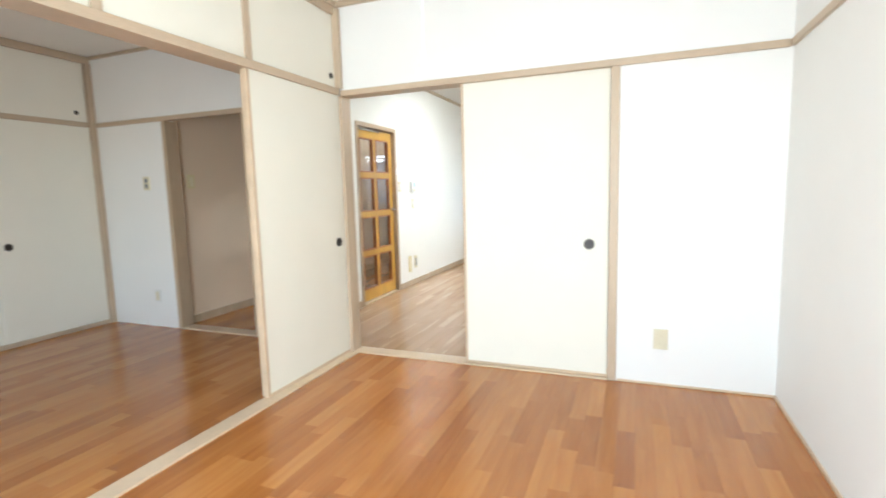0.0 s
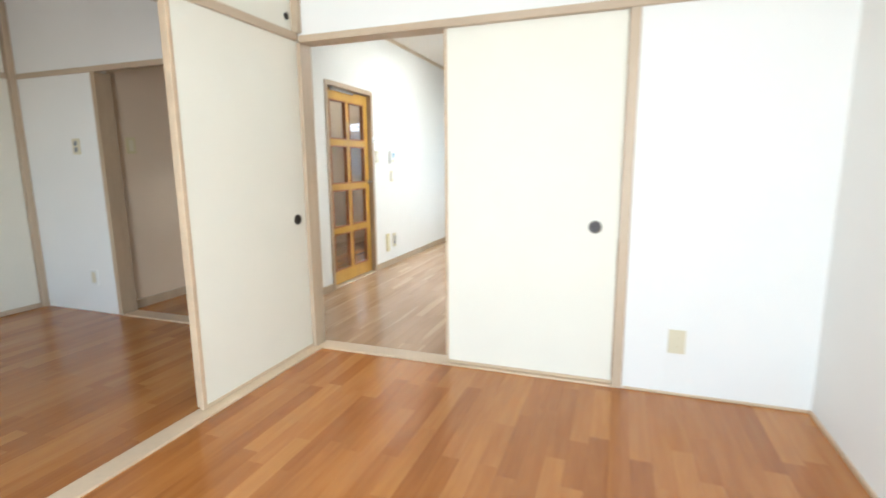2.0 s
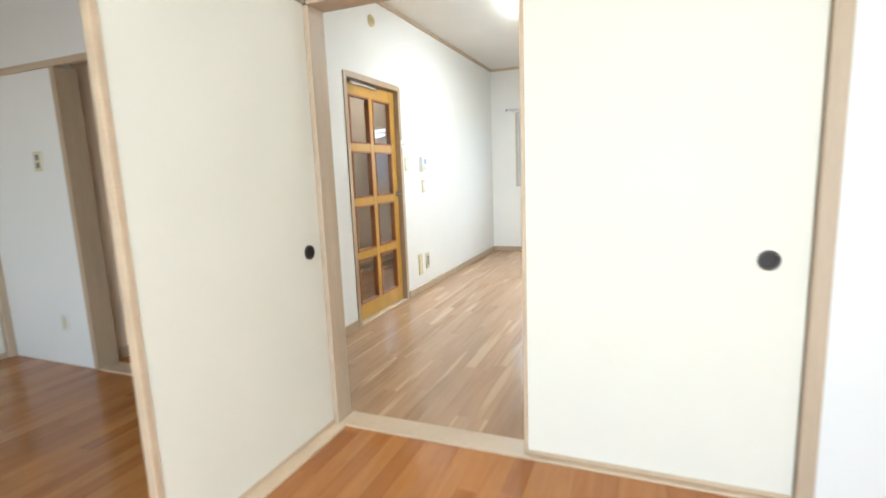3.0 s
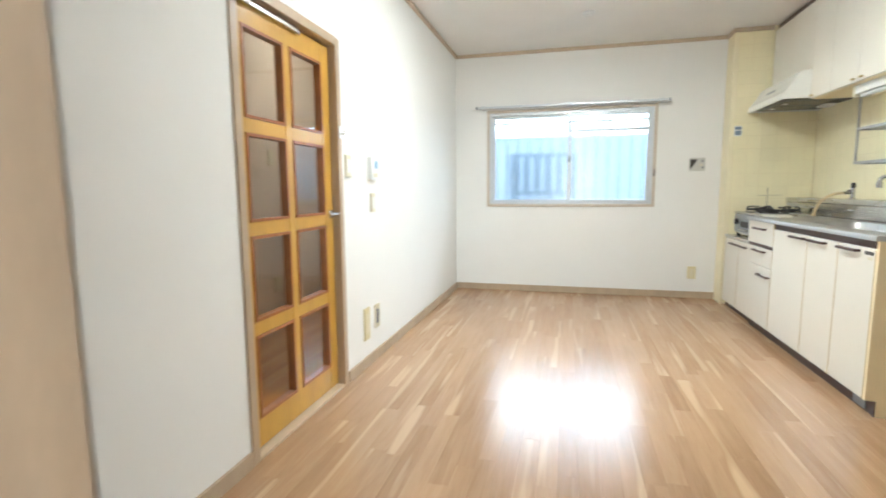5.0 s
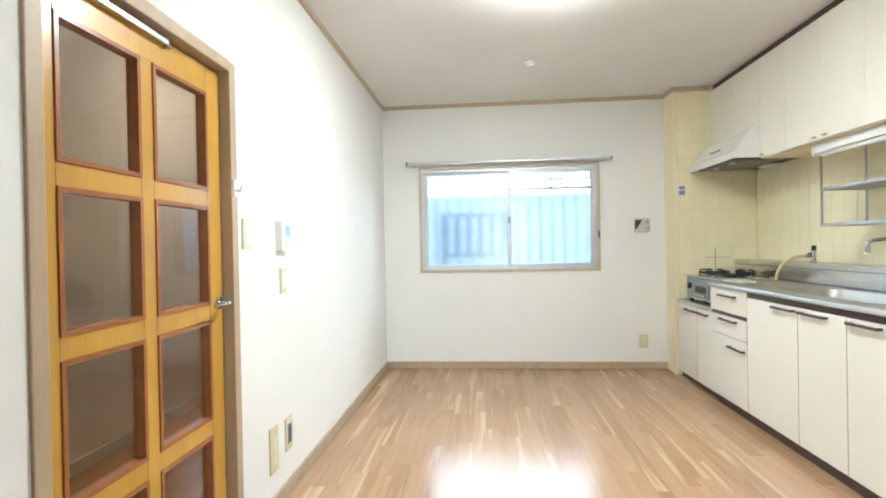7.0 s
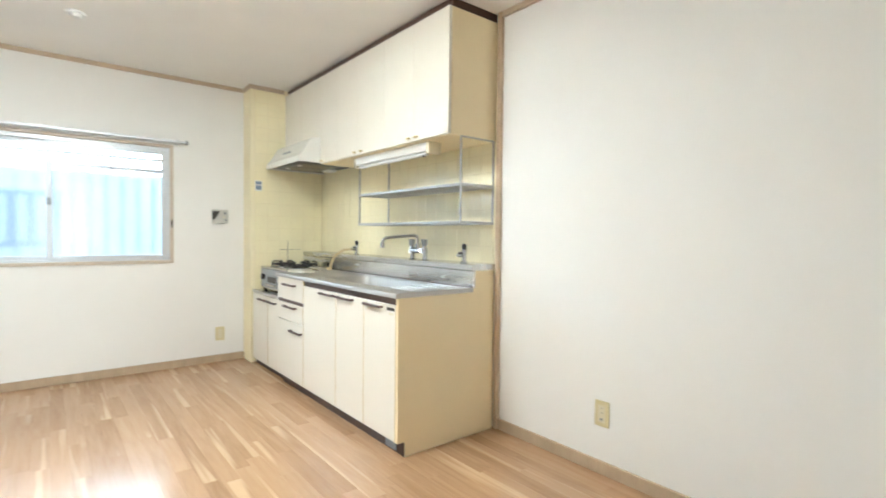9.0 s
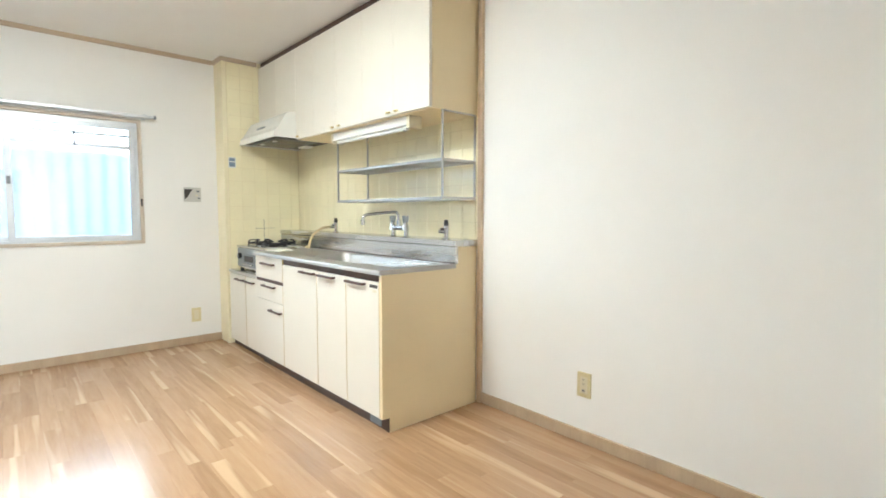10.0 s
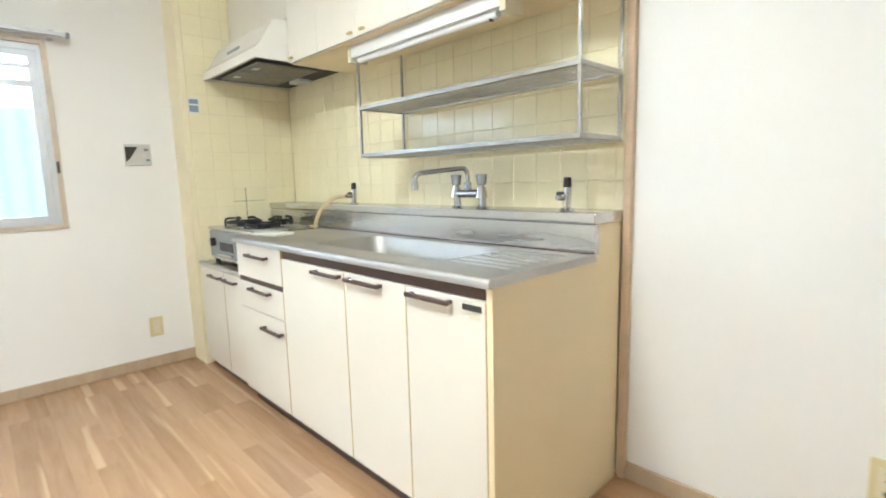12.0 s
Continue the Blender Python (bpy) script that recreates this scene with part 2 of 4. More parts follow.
def thing(name, place, label, category, group="", kind=""):
    ob = new(name)
    ob.empty_display_size = 0.05
    ob.location = place
    return tagged(ob, label, category, group, kind)


def boxes(*items, bevel=0.0):
    """One bmesh of boxes given as (x0, x1, y0, y1, z0, z1)."""
    bm = bmesh.new()
    for x0, x1, y0, y1, z0, z1 in items:
        m = Matrix.LocRotScale(((x0 + x1) / 2, (y0 + y1) / 2, (z0 + z1) / 2), None, (abs(x1 - x0), abs(y1 - y0), abs(z1 - z0)))
        bmesh.ops.create_cube(bm, size=1, matrix=m)
    if bevel:
        bmesh.ops.bevel(bm, geom=bm.edges[:], offset=bevel, segments=2, affect="EDGES", profile=0.5)
    return bm


def disc(centre, axis, radius, depth, seg=28, r2=None, bevel=0.0):
    """A cylinder or cone with its axis along x, y or z."""
    bm = bmesh.new()
    turn = {"z": (0, 0, 0), "x": (0, 90, 0), "y": (90, 0, 0)}[axis]
    bmesh.ops.create_cone(bm, cap_ends=True, segments=seg, radius1=radius, radius2=radius if r2 is None else r2,
                          depth=depth, matrix=pose(*centre, *turn))
    if bevel:
        rim = [e for e in bm.edges if any(len(f.verts) > 4 for f in e.link_faces)]
        bmesh.ops.bevel(bm, geom=rim, offset=bevel, segments=3, affect="EDGES", profile=0.5)
    return bm


def ring(centre, axis, r_out, r_in, depth, seg=28):
    bm = bmesh.new()
    m = pose(*centre, *{"z": (0, 0, 0), "x": (0, 90, 0), "y": (90, 0, 0)}[axis])
    loops = [[bm.verts.new(m @ Vector((r * math.cos(2 * math.pi * i / seg), r * math.sin(2 * math.pi * i / seg), z)))
              for i in range(seg)] for r, z in ((r_out, -depth / 2), (r_out, depth / 2), (r_in, depth / 2), (r_in, -depth / 2))]
    for a, b in zip(loops, loops[1:] + loops[:1]):
        for i in range(seg):
            bm.faces.new((a[i], a[(i + 1) % seg], b[(i + 1) % seg], b[i]))
    return bm


def pipe(points, radius, seg=12, smooth_steps=6):
    """A round tube along a softened line of points."""
    pts = [Vector(p) for p in points]
    line = []
    for i in range(len(pts) - 1):
        p0, p1, p2, p3 = pts[max(i - 1, 0)], pts[i], pts[i + 1], pts[min(i + 2, len(pts) - 1)]
        for s in range(smooth_steps):
            u = s / smooth_steps
            line.append(0.5 * (2 * p1 + (p2 - p0) * u + (2 * p0 - 5 * p1 + 4 * p2 - p3) * u * u + (3 * p1 - p0 - 3 * p2 + p3) * u ** 3))
    line.append(pts[-1])
    bm, rings = bmesh.new(), []
    up = Vector((0.3, 0.1, 1)).normalized()
    for i, p in enumerate(line):
        d = (line[min(i + 1, len(line) - 1)] - line[max(i - 1, 0)]).normalized()
        side = d.cross(up)
        side = side.normalized() if side.length > 1e-3 else d.orthogonal().normalized()
        up = side.cross(d).normalized()
        rings.append([bm.verts.new(p + radius * (math.cos(a) * side + math.sin(a) * up))
                      for a in (2 * math.pi * k / seg for k in range(seg))])
    for a, b in zip(rings, rings[1:]):
        for k in range(seg):
            bm.faces.new((a[k], a[(k + 1) % seg], b[(k + 1) % seg], b[k]))
    bm.faces.new(rings[0][::-1])
    bm.faces.new(rings[-1])
    return bm


def prism(profile, axis_range, axis="y"):
    """Extrudes a closed outline: (x, z) points along y, or (y, z) points along x."""
    bm = bmesh.new()
    ends = []
    for v in axis_range:
        ends.append([bm.verts.new((p[0], v, p[1]) if axis == "y" else (v, p[0], p[1])) for p in profile])
    k = len(profile)
    for i in range(k):
        bm.faces.new((ends[0][i], ends[0][(i + 1) % k], ends[1][(i + 1) % k], ends[1][i]))
    bm.faces.new(ends[0][::-1])
    bm.faces.new(ends[1])
    return bm


def setting(name, bm, mat, label, category):
    return tagged(link_mesh(name, bm, mat), label, category, kind="structure")


# ---- plan ----
RX0, RX1, RY0, RY1 = -1.936, 0.596, -0.55, 2.953        # east room
WX0, WX1, WY1 = -4.50, -2.046, 3.053                   # west room
KX0, KX1, KY0, KY1 = -2.565, 0.575, 3.053, 7.69        # kitchen
HX0, HX1, HY0, HY1 = -3.72, -2.665, 3.153, 7.2         # hall
KC, RC, HC = 2.38, 2.335, 2.30                       # ceilings
BAY = 7.486                                          # face of the tiled bay
DY0, DY1, DZ = 4.18, 5.002, 1.785                     # glazed door's frame
SX0, SX1, SZ0, SZ1 = -2.24, -0.64, 0.865, 1.82       # kitchen window

# floors beneath the strips
setting("floor_base", boxes((WX0 - 0.1, KX1 + 0.15, RY0 - 0.1, KY1 + 0.1, -0.12, -0.012)), JOINT, "dark underlay beneath the floor strips", "floor")

# ---- walls ----
setting("wall_east_room_north", boxes(
    (-0.19, RX1, RY1, KY0, 0, 1.765), (RX0 - 0.11, RX1, RY1 + 0.002, KY0, 1.765, KC)), WALLPAPER, "white papered wall above the sliding doors", "wall")
setting("wall_east_room_east", boxes((RX1, RX1 + 0.12, RY0 - 0.1, KY0, 0, KC)), WALLPAPER, "white papered side wall", "wall")
setting("wall_east_room_south", boxes(
    (RX0, -1.5, RY0 - 0.1, RY0, 0, RC), (0.16, RX1, RY0 - 0.1, RY0, 0, RC), (-1.5, 0.16, RY0 - 0.1, RY0, 2.0, RC),
    (-1.5, 0.16, RY0 - 0.1, RY0, 0, 0.25)), WALLPAPER, "white papered window wall", "wall")
setting("wall_west_room_south", boxes(
    (WX0, -4.12, RY0 - 0.1, RY0, 0, RC), (-2.48, RX0, RY0 - 0.1, RY0, 0, RC), (-4.12, -2.48, RY0 - 0.1, RY0, 2.0, RC),
    (-4.12, -2.48, RY0 - 0.1, RY0, 0, 0.25)), WALLPAPER, "white papered window wall", "wall")
setting("wall_partition", boxes((WX1, RX0 - 0.02, RY0, RY1, 2.30, KC)), WALLPAPER, "white partition above the transom panels", "wall")
setting("wall_west_room_north", boxes(
    (WX0 - 0.1, -3.68, WY1, HY0, 0, RC), (-3.68, -2.84, WY1, HY0, 1.76, RC), (-2.84, WX1 + 0.0, WY1, HY0, 0, RC)),
    WALLPAPER, "white papered wall with a doorway to the hall", "wall")
setting("wall_west_room_west", boxes((WX0 - 0.1, WX0 - 0.03, RY0 - 0.1, WY1, 0, RC)), WALLPAPER, "closet back behind the sliding panels", "wall")
setting("wall_kitchen_west", boxes(
    (HX1, KX0, HY0 + 0.002, DY0, 0, KC), (HX1, KX0, DY1, KY1 + 0.1, 0, KC), (HX1, KX0, DY0, DY1, DZ, KC)), WALLPAPER, "white papered kitchen wall beside the glazed door", "wall")
setting("wall_kitchen_south", boxes((HX1, RX0 - 0.11, KY0 - 0.06, HY0, 0, KC)), WALLPAPER, "short white kitchen wall", "wall")
setting("wall_kitchen_east", boxes((KX1, KX1 + 0.15, KY0, KY1 + 0.1, 0, KC)), WALLPAPER, "plain white papered kitchen wall", "wall")
setting("wall_kitchen_north", boxes(
    (KX0, SX0, KY1, KY1 + 0.1, 0, KC), (SX1, KX1, KY1, KY1 + 0.1, 0, KC), (SX0, SX1, KY1, KY1 + 0.1, 0, SZ0), (SX0, SX1, KY1, KY1 + 0.1, SZ1, KC)),
    WALLPAPER, "white papered kitchen wall with a window", "wall")
bay = setting("wall_tiled_bay", boxes((-0.084, KX1, BAY + 0.008, KY1, 0, KC)), YPAINT, "cream painted bay with tiles behind the stove", "wall")
setting("wall_hall_west", boxes((HX0 - 0.1, HX0, HY0, HY1, 0, HC)), HALLPAPER, "beige papered hall wall", "wall")
setting("wall_hall_north", boxes((HX0, HX1, HY1, HY1 + 0.1, 0, HC)), HALLPAPER, "beige papered hall end wall", "wall")

setting("ceiling_kitchen", boxes((HX1, KX1 + 0.1, KY0 - 0.05, KY1 + 0.1, KC, KC + 0.08)), CEILING, "white papered kitchen ceiling", "ceiling")
setting("ceiling_east_room", boxes((RX0 - 0.02, RX1, RY0 - 0.1, RY1, RC, RC + 0.06)), CEILING, "pale papered ceiling", "ceiling")
setting("ceiling_west_room", boxes((WX0 - 0.1, WX1, RY0 - 0.1, WY1, RC - 0.015, RC + 0.06)), CEILING, "pale papered ceiling", "ceiling")
setting("ceiling_hall", boxes((HX0 - 0.1, HX1, HY0, HY1 + 0.1, HC, HC + 0.06)), CEILING, "pale hall ceiling", "ceiling")

# ---- trims ----
def trim(name, items, mat, label, bevel=0.003):
    return setting(name, boxes(*items, bevel=bevel), mat, label, "trim")

trim("trim_rail_north", [(RX0 + 0.02, RX1 - 0.015, RY1 - 0.018, RY1 + 0.10, 1.741, 1.777)], RAIL, "beige wooden rail above the sliding doors")
trim("trim_rail_east", [(RX1 - 0.015, RX1 + 0.01, RY0, RY1 - 0.018, 1.742, 1.777)], RAIL, "beige wooden picture rail")
trim("trim_rail_partition", [(WX1 - 0.01, RX0 + 0.018, RY0, RY1 - 0.02, 1.746, 1.790)], RAIL, "beige wooden lintel over the partition opening")
trim("trim_corner_post", [(RX0 - 0.11, -1.908, RY1 - 0.015, KY0 - 0.012, 0, 1.741)], TRIM, "beige wooden corner post")
trim("trim_upper_corner_post", [(RX0 - 0.02, RX0 + 0.035, RY1 - 0.035, RY1 + 0.0, 1.79, 2.29)], TRIM, "slim beige corner post")
trim("trim_door_post", [(-0.226, -0.180, RY1 - 0.012, KY0 + 0.008, 0, 1.741)], TRIM, "beige wooden door post")
trim("trim_transom_top", [(WX1, RX0 + 0.012, RY0, RY1 - 0.0, 2.250, 2.30)], RAIL, "beige rail above the transom panels")
trim("trim_crown_east_room", [(RX0 + 0.012, RX1, RY1 - 0.02, RY1 + 0.004, 2.30, RC), (RX1 - 0.02, RX1 + 0.004, RY0, RY1 - 0.02, 2.30, RC),
                              (RX0 - 0.02, RX0 + 0.02, RY0, RY1 - 0.02, 2.30, RC)], RAIL, "beige ceiling moulding")
trim("trim_door_sill", [(-1.908, -0.226, RY1 - 0.012, KY0 + 0.006, -0.01, 0.008)], SILLWOOD, "pale wooden sliding-door sill")
trim("trim_partition_sill", [(-1.964, -1.869, RY0, RY1 - 0.015, -0.01, 0.010)], SILLWOOD, "pale wooden partition sill")
trim("trim_skirt_east_room", [(-0.172, RX1, RY1 - 0.006, RY1 + 0.003, 0, 0.012), (RX1 - 0.008, RX1 + 0.003, RY0, RY1 - 0.006, 0, 0.016)], SILLWOOD, "thin pale floor edging", bevel=0.001)
trim("trim_rail_west_room_north", [(WX0 + 0.03, WX1, WY1 - 0.015, WY1 + 0.02, 1.728, 1.764)], RAIL, "beige wooden rail")
trim("trim_rail_west_room_west", [(WX0 - 0.02, WX0 + 0.012, RY0, WY1 - 0.05, 1.727, 1.768)], RAIL, "beige wooden rail over the closet")
trim("trim_post_west_room", [(WX0 - 0.03, WX0 + 0.03, WY1 - 0.045, WY1 + 0.0, 0, 2.26)], TRIM, "beige wooden corner post")
trim("trim_crown_west_room", [(WX0 - 0.03, WX0 + 0.022, RY0, WY1 - 0.002, 2.26, 2.318), (WX0 + 0.022, WX1, WY1 - 0.02, WY1 + 0.003, 2.295, 2.318)], RAIL, "beige ceiling moulding")
trim("trim_closet_sill", [(WX0 - 0.03, WX0 + 0.016, RY0, WY1 - 0.046, 0, 0.035)], RAIL, "beige closet sill")
trim("trim_hall_jamb", [(-3.692, -3.652, WY1 - 0.012, HY0 + 0.012, 0, 1.728), (-2.865, -2.825, WY1 - 0.012, HY0 + 0.012, 0, 1.728)], FRAMEWOOD, "brown wooden doorway jamb")
trim("trim_hall_sill", [(-3.652, -2.865, WY1 - 0.01, HY0 + 0.01, -0.01, 0.010)], SILLWOOD, "pale doorway sill")
trim("baseboard_hall", [(HX0 - 0.003, HX0 + 0.012, HY0 + 0.012, HY1, 0, 0.07), (HX0 + 0.012, HX1, HY1 - 0.012, HY1 + 0.003, 0, 0.07)], FRAMEWOOD, "brown baseboard")
trim("baseboard_kitchen", [(KX0 - 0.003, KX0 + 0.012, DY1 + 0.012, KY1, 0, 0.062), (KX0 - 0.003, KX0 + 0.012, HY0, DY0 - 0.012, 0, 0.062),
                           (KX0 + 0.012, -0.084, KY1 - 0.012, KY1 + 0.003, 0, 0.062), (KX1 - 0.012, KX1 + 0.003, KY0, 5.158, 0, 0.062)], FRAMEWOOD, "grey-brown kitchen baseboard")
trim("trim_crown_kitchen", [(KX0 - 0.003, KX0 + 0.018, KY0, KY1, 2.348, KC), (KX0 + 0.018, -0.10, KY1 - 0.018, KY1 + 0.003, 2.348, KC),
                            (KX1 - 0.018, KX1 + 0.003, KY0, 5.158, 2.348, KC), (-0.10, -0.08, BAY - 0.01, KY1, 2.348, KC), (-0.08, 0.20, BAY - 0.01, BAY + 0.012, 2.348, KC)], RAIL, "beige kitchen ceiling moulding")
trim("trim_tile_edge", [(KX1 - 0.022, KX1 + 0.003, 5.158, 5.186, 0, KC)], SILLWOOD, "tan wooden strip ending the tiles")

# ---- sliding panels ----
def pull(parent, x, y, z, axis, r=0.026, sign=-1):
    """A round recessed finger pull, dark cup in a thin rim."""
    o = Vector((0.003 * sign if axis == "x" else 0, 0.003 * sign if axis == "y" else 0, 0))
    rim = part("finger_pull", ring((x + o.x, y + o.y, z), axis, r, r * 0.8, 0.006), RIMMETAL, parent, "dark round finger pull", True)
    part("cup", disc((x - o.x * 0.2, y - o.y * 0.2, z), axis, r * 0.82, 0.003, 24), DARKMETAL, rim)
    return rim


def fusuma_n(y, x0, with_pull):
    f = thing("sliding_door", (-0.64, y, 0.01), "cream papered sliding door with thin beige edges, slid open", "sliding door", "sliding doors")
    part("panel", boxes((x0 + 0.014, -0.23, y, y + 0.02, 0.024, 1.741), bevel=0.002), FUSUMA, f)
    part("edge", boxes((x0, x0 + 0.014, y - 0.002, y + 0.022, 0.01, 1.741), bevel=0.002), SILLWOOD, f, "thin beige wooden edge")
    part("bottom_edge", boxes((x0 + 0.014, -0.228, y - 0.002, y + 0.022, 0.009, 0.024), bevel=0.001), SILLWOOD, f, "thin beige wooden edge")
    if with_pull:
        pull(f, -0.334, y, 0.782, "y", 0.031)
fusuma_n(2.969, -1.088, True)
fusuma_n(2.994, -1.095, False)


def fusuma_p(x, y0, with_pull):
    f = thing("sliding_door", (x, 2.57, 0.01), "cream papered sliding door stacked in the partition track", "sliding door", "sliding doors")
    part("panel", boxes((x - 0.02, x, y0 + 0.022, 2.9365, 0.026, 1.746), bevel=0.002), FUSUMA, f)
    part("edge", boxes((x - 0.022, x + 0.003, y0, y0 + 0.022, 0.011, 1.746), bevel=0.003), SILLWOOD, f, "beige wooden edge stile")
    part("bottom_edge", boxes((x - 0.022, x + 0.002, y0 + 0.022, 2.9365, 0.011, 0.026), bevel=0.001), SILLWOOD, f)
    if with_pull:
        pull(f, x, 2.855, 0.784, "x", 0.029, 1)
fusuma_p(-1.929, 2.100, True)
fusuma_p(-1.956, 2.112, False)


def transom(x, ys, z0, z1, name, label, pulls, post_mat=TRIM):
    for i, (y0, y1) in enumerate(zip(ys, ys[1:])):
        t = thing(name, (x, (y0 + y1) / 2, z0), label, "sliding panel", "upper panels")
        part("panel", boxes((x - 0.02, x, y0 + 0.022, y1 - 0.022, z0, z1), bevel=0.002), FUSUMA, t)
        part("stile", boxes((x - 0.024, x + 0.008, y0 - 0.021, y0 + 0.021, z0, z1), bevel=0.002), post_mat, t, "beige wooden stile")
        if i in pulls:
            pull(t, x, y1 - pulls[i], z0 + 0.072, "x", 0.018, 1)
transom(-1.941, (-0.12, 0.63, 1.38, 2.141, 2.940), 1.790, 2.250, "transom_panel", "cream papered transom panel above the partition", {3: 0.066})
transom(WX0 + 0.0, (-0.5, 0.52, 1.27, 2.12, 3.02), 1.768, 2.26, "closet_upper_panel", "cream papered upper closet sliding panel", {3: 0.11})


def closet_door(x, y0, y1, py):
    f = thing("closet_door", (x, (y0 + y1) / 2, 0.035), "cream papered closet sliding door with a dark pull", "sliding door", "closet doors")
    part("panel", boxes((x - 0.02, x, y0, y1, 0.035, 1.727), bevel=0.002), FUSUMA, f)
    pull(f, x, py, 0.765, "x", 0.028, 1)
closet_door(WX0 + 0.002, 2.225, 3.005, 2.31)
closet_door(WX0 - 0.022 + 0.012, 1.31, 2.222, 1.39)
closet_door(WX0 + 0.002, 0.45, 1.307, 0.53)
closet_door(WX0 - 0.022 + 0.012, -0.5, 0.447, -0.3)

# cord of the east room's ceiling light
CX, CY = -0.595, 1.263
cord = thing("pull_cord", (CX, CY, RC), "white pull cord hanging from the ceiling", "cord")
part("string", pipe([(CX, CY, RC), (CX - 0.001, CY + 0.002, 2.0), (CX, CY, 1.452)], 0.0014, 8), CORD, cord)
part("tip", disc((CX, CY, 1.438), "z", 0.0055, 0.030, 12, 0.0025, bevel=0.001), CORD, cord, "small white plastic tip", True)
part("ceiling_rose", disc((CX, CY, RC - 0.006), "z", 0.03, 0.012, 24, bevel=0.003), CORD, cord)

# ---- south windows, behind the walk ----
def south_window(name, x0, x1):
    w = thing(name, ((x0 + x1) / 2, RY0 - 0.05, 0.25), "aluminium sliding window facing the daylight", "window", kind="structure")
    z0, z1, y = 0.25, 2.0, RY0 - 0.02
    part("window_frame", boxes((x0, x1, y - 0.03, y + 0.03, z0, z0 + 0.04), (x0, x1, y - 0.03, y + 0.03, z1 - 0.04, z1),
                               (x0, x0 + 0.04, y - 0.03, y + 0.03, z0 + 0.04, z1 - 0.04), (x1 - 0.04, x1, y - 0.03, y + 0.03, z0 + 0.04, z1 - 0.04)), ALU, w)
    xm = (x0 + x1) / 2
    part("meeting_stile", boxes((xm - 0.025, xm + 0.025, y - 0.02, y + 0.02, z0 + 0.04, z1 - 0.04)), ALU, w)
south_window("window_2", -1.5, 0.16)
south_window("window_3", -4.12, -2.48)

# ---- glazed hall door ----
door_frame = thing("door_frame", (-2.62, 4.58, 0), "grey-brown wooden frame round the glazed door", "door frame", kind="structure")
for y0, y1, z0, z1 in ((DY0 - 0.006, DY0 + 0.036, 0, DZ), (DY1 - 0.036, DY1 + 0.006, 0, DZ), (DY0 + 0.036, DY1 - 0.036, DZ - 0.038, DZ + 0.004)):
    part("jamb", boxes((HX1 - 0.006, KX0 + 0.008, y0, y1, z0, z1), bevel=0.003), FRAMEWOOD, door_frame)
    if z0 == 0:
        s0, s1 = (y1, y1 + 0.010) if y0 < 4.5 else (y0 - 0.010, y0)
        part("stop", boxes((HX1, -2.668 + 0.012, s0, s1, 0.012, DZ - 0.04)), FRAMEWOOD, door_frame)
part("threshold", boxes((HX1, KX0 + 0.006, DY0 + 0.036, DY1 - 0.036, -0.01, 0.012), bevel=0.002), SILLWOOD, door_frame, "pale threshold strip")

LX0, LX1 = -2.633, -2.597
LY0, LY1, LZ0, LZ1 = DY0 + 0.040, DY1 - 0.040, 0.018, 1.738
COLS = ((4.282, 4.555), (4.607, 4.880))
ROWZ = [(1.648 - 0.392 * i - 0.337, 1.648 - 0.392 * i) for i in range(4)]
leaf = thing("door_1", (-2.63, 4.58, LZ0), "honey-coloured wooden door with eight clear glass panes, closed", "door", kind="structure")
for y0, y1 in ((LY0, COLS[0][0]), (COLS[1][1], LY1)):
    part("stile", boxes((LX0, LX1, y0, y1, LZ0, LZ1), bevel=0.003), DOORWOOD, leaf)
for y0, y1 in ((COLS[0][1], COLS[1][0]),):
    part("mullion", boxes((LX0, LX1, y0, y1, ROWZ[3][0], ROWZ[0][1]), bevel=0.002), DOORWOOD, leaf)
for z0, z1 in ((LZ0, ROWZ[3][0]), (ROWZ[0][1], LZ1)):
    part("rail", boxes((LX0, LX1 - 0.001, COLS[0][0], COLS[1][1], z0, z1), bevel=0.002), DOORWOOD, leaf)
for y0, y1 in COLS:
    for i in range(3):
        part("crossbar", boxes((LX0, LX1 - 0.001, y0, y1, ROWZ[i + 1][1], ROWZ[i][0]), bevel=0.002), DOORWOOD, leaf)
    for z0, z1 in ROWZ:
        w = 0.012
        bead = part("glazing_bead", boxes((LX0 + 0.004, LX1 + 0.004, y0, y0 + w, z0, z1), (LX0 + 0.004, LX1 + 0.004, y1 - w, y1, z0, z1),
                                  (LX0 + 0.004, LX1 + 0.003, y0 + w, y1 - w, z0, z0 + w), (LX0 + 0.004, LX1 + 0.003, y0 + w, y1 - w, z1 - w, z1)), BEADWOOD, leaf, "red-brown glazing bead")
        pane = part("pane", boxes((-2.617, -2.613, y0 + w - 0.002, y1 - w + 0.002, z0 + w - 0.002, z1 - w + 0.002)), CLEAR, leaf, "clear glass pane")
        pane.visible_shadow = False
hy, hz = 4.930, 0.92
rose = part("door_handle", disc((LX1 + 0.004, hy, hz), "x", 0.021, 0.010, 28, bevel=0.002), CHROME, leaf, "chrome lever handle", True)
part("lever", pipe([(LX1, hy, hz), (LX1 + 0.03, hy, hz), (LX1 + 0.047, hy - 0.008, hz + 0.001), (LX1 + 0.052, hy - 0.05, hz + 0.003), (LX1 + 0.050, hy - 0.105, hz)], 0.0075, 14), CHROME, rose, "", True)
closer = thing("door_closer", (-2.60, 4.45, 1.72), "grey metal door closer with a sliding arm", "door closer")
part("track", boxes((-2.598, -2.578, 4.30, 4.66, 1.716, 1.735), bevel=0.003), STEEL, closer)
part("body", boxes((-2.598, -2.570, 4.272, 4.315, 1.712, 1.742), bevel=0.004), CHROME, closer)
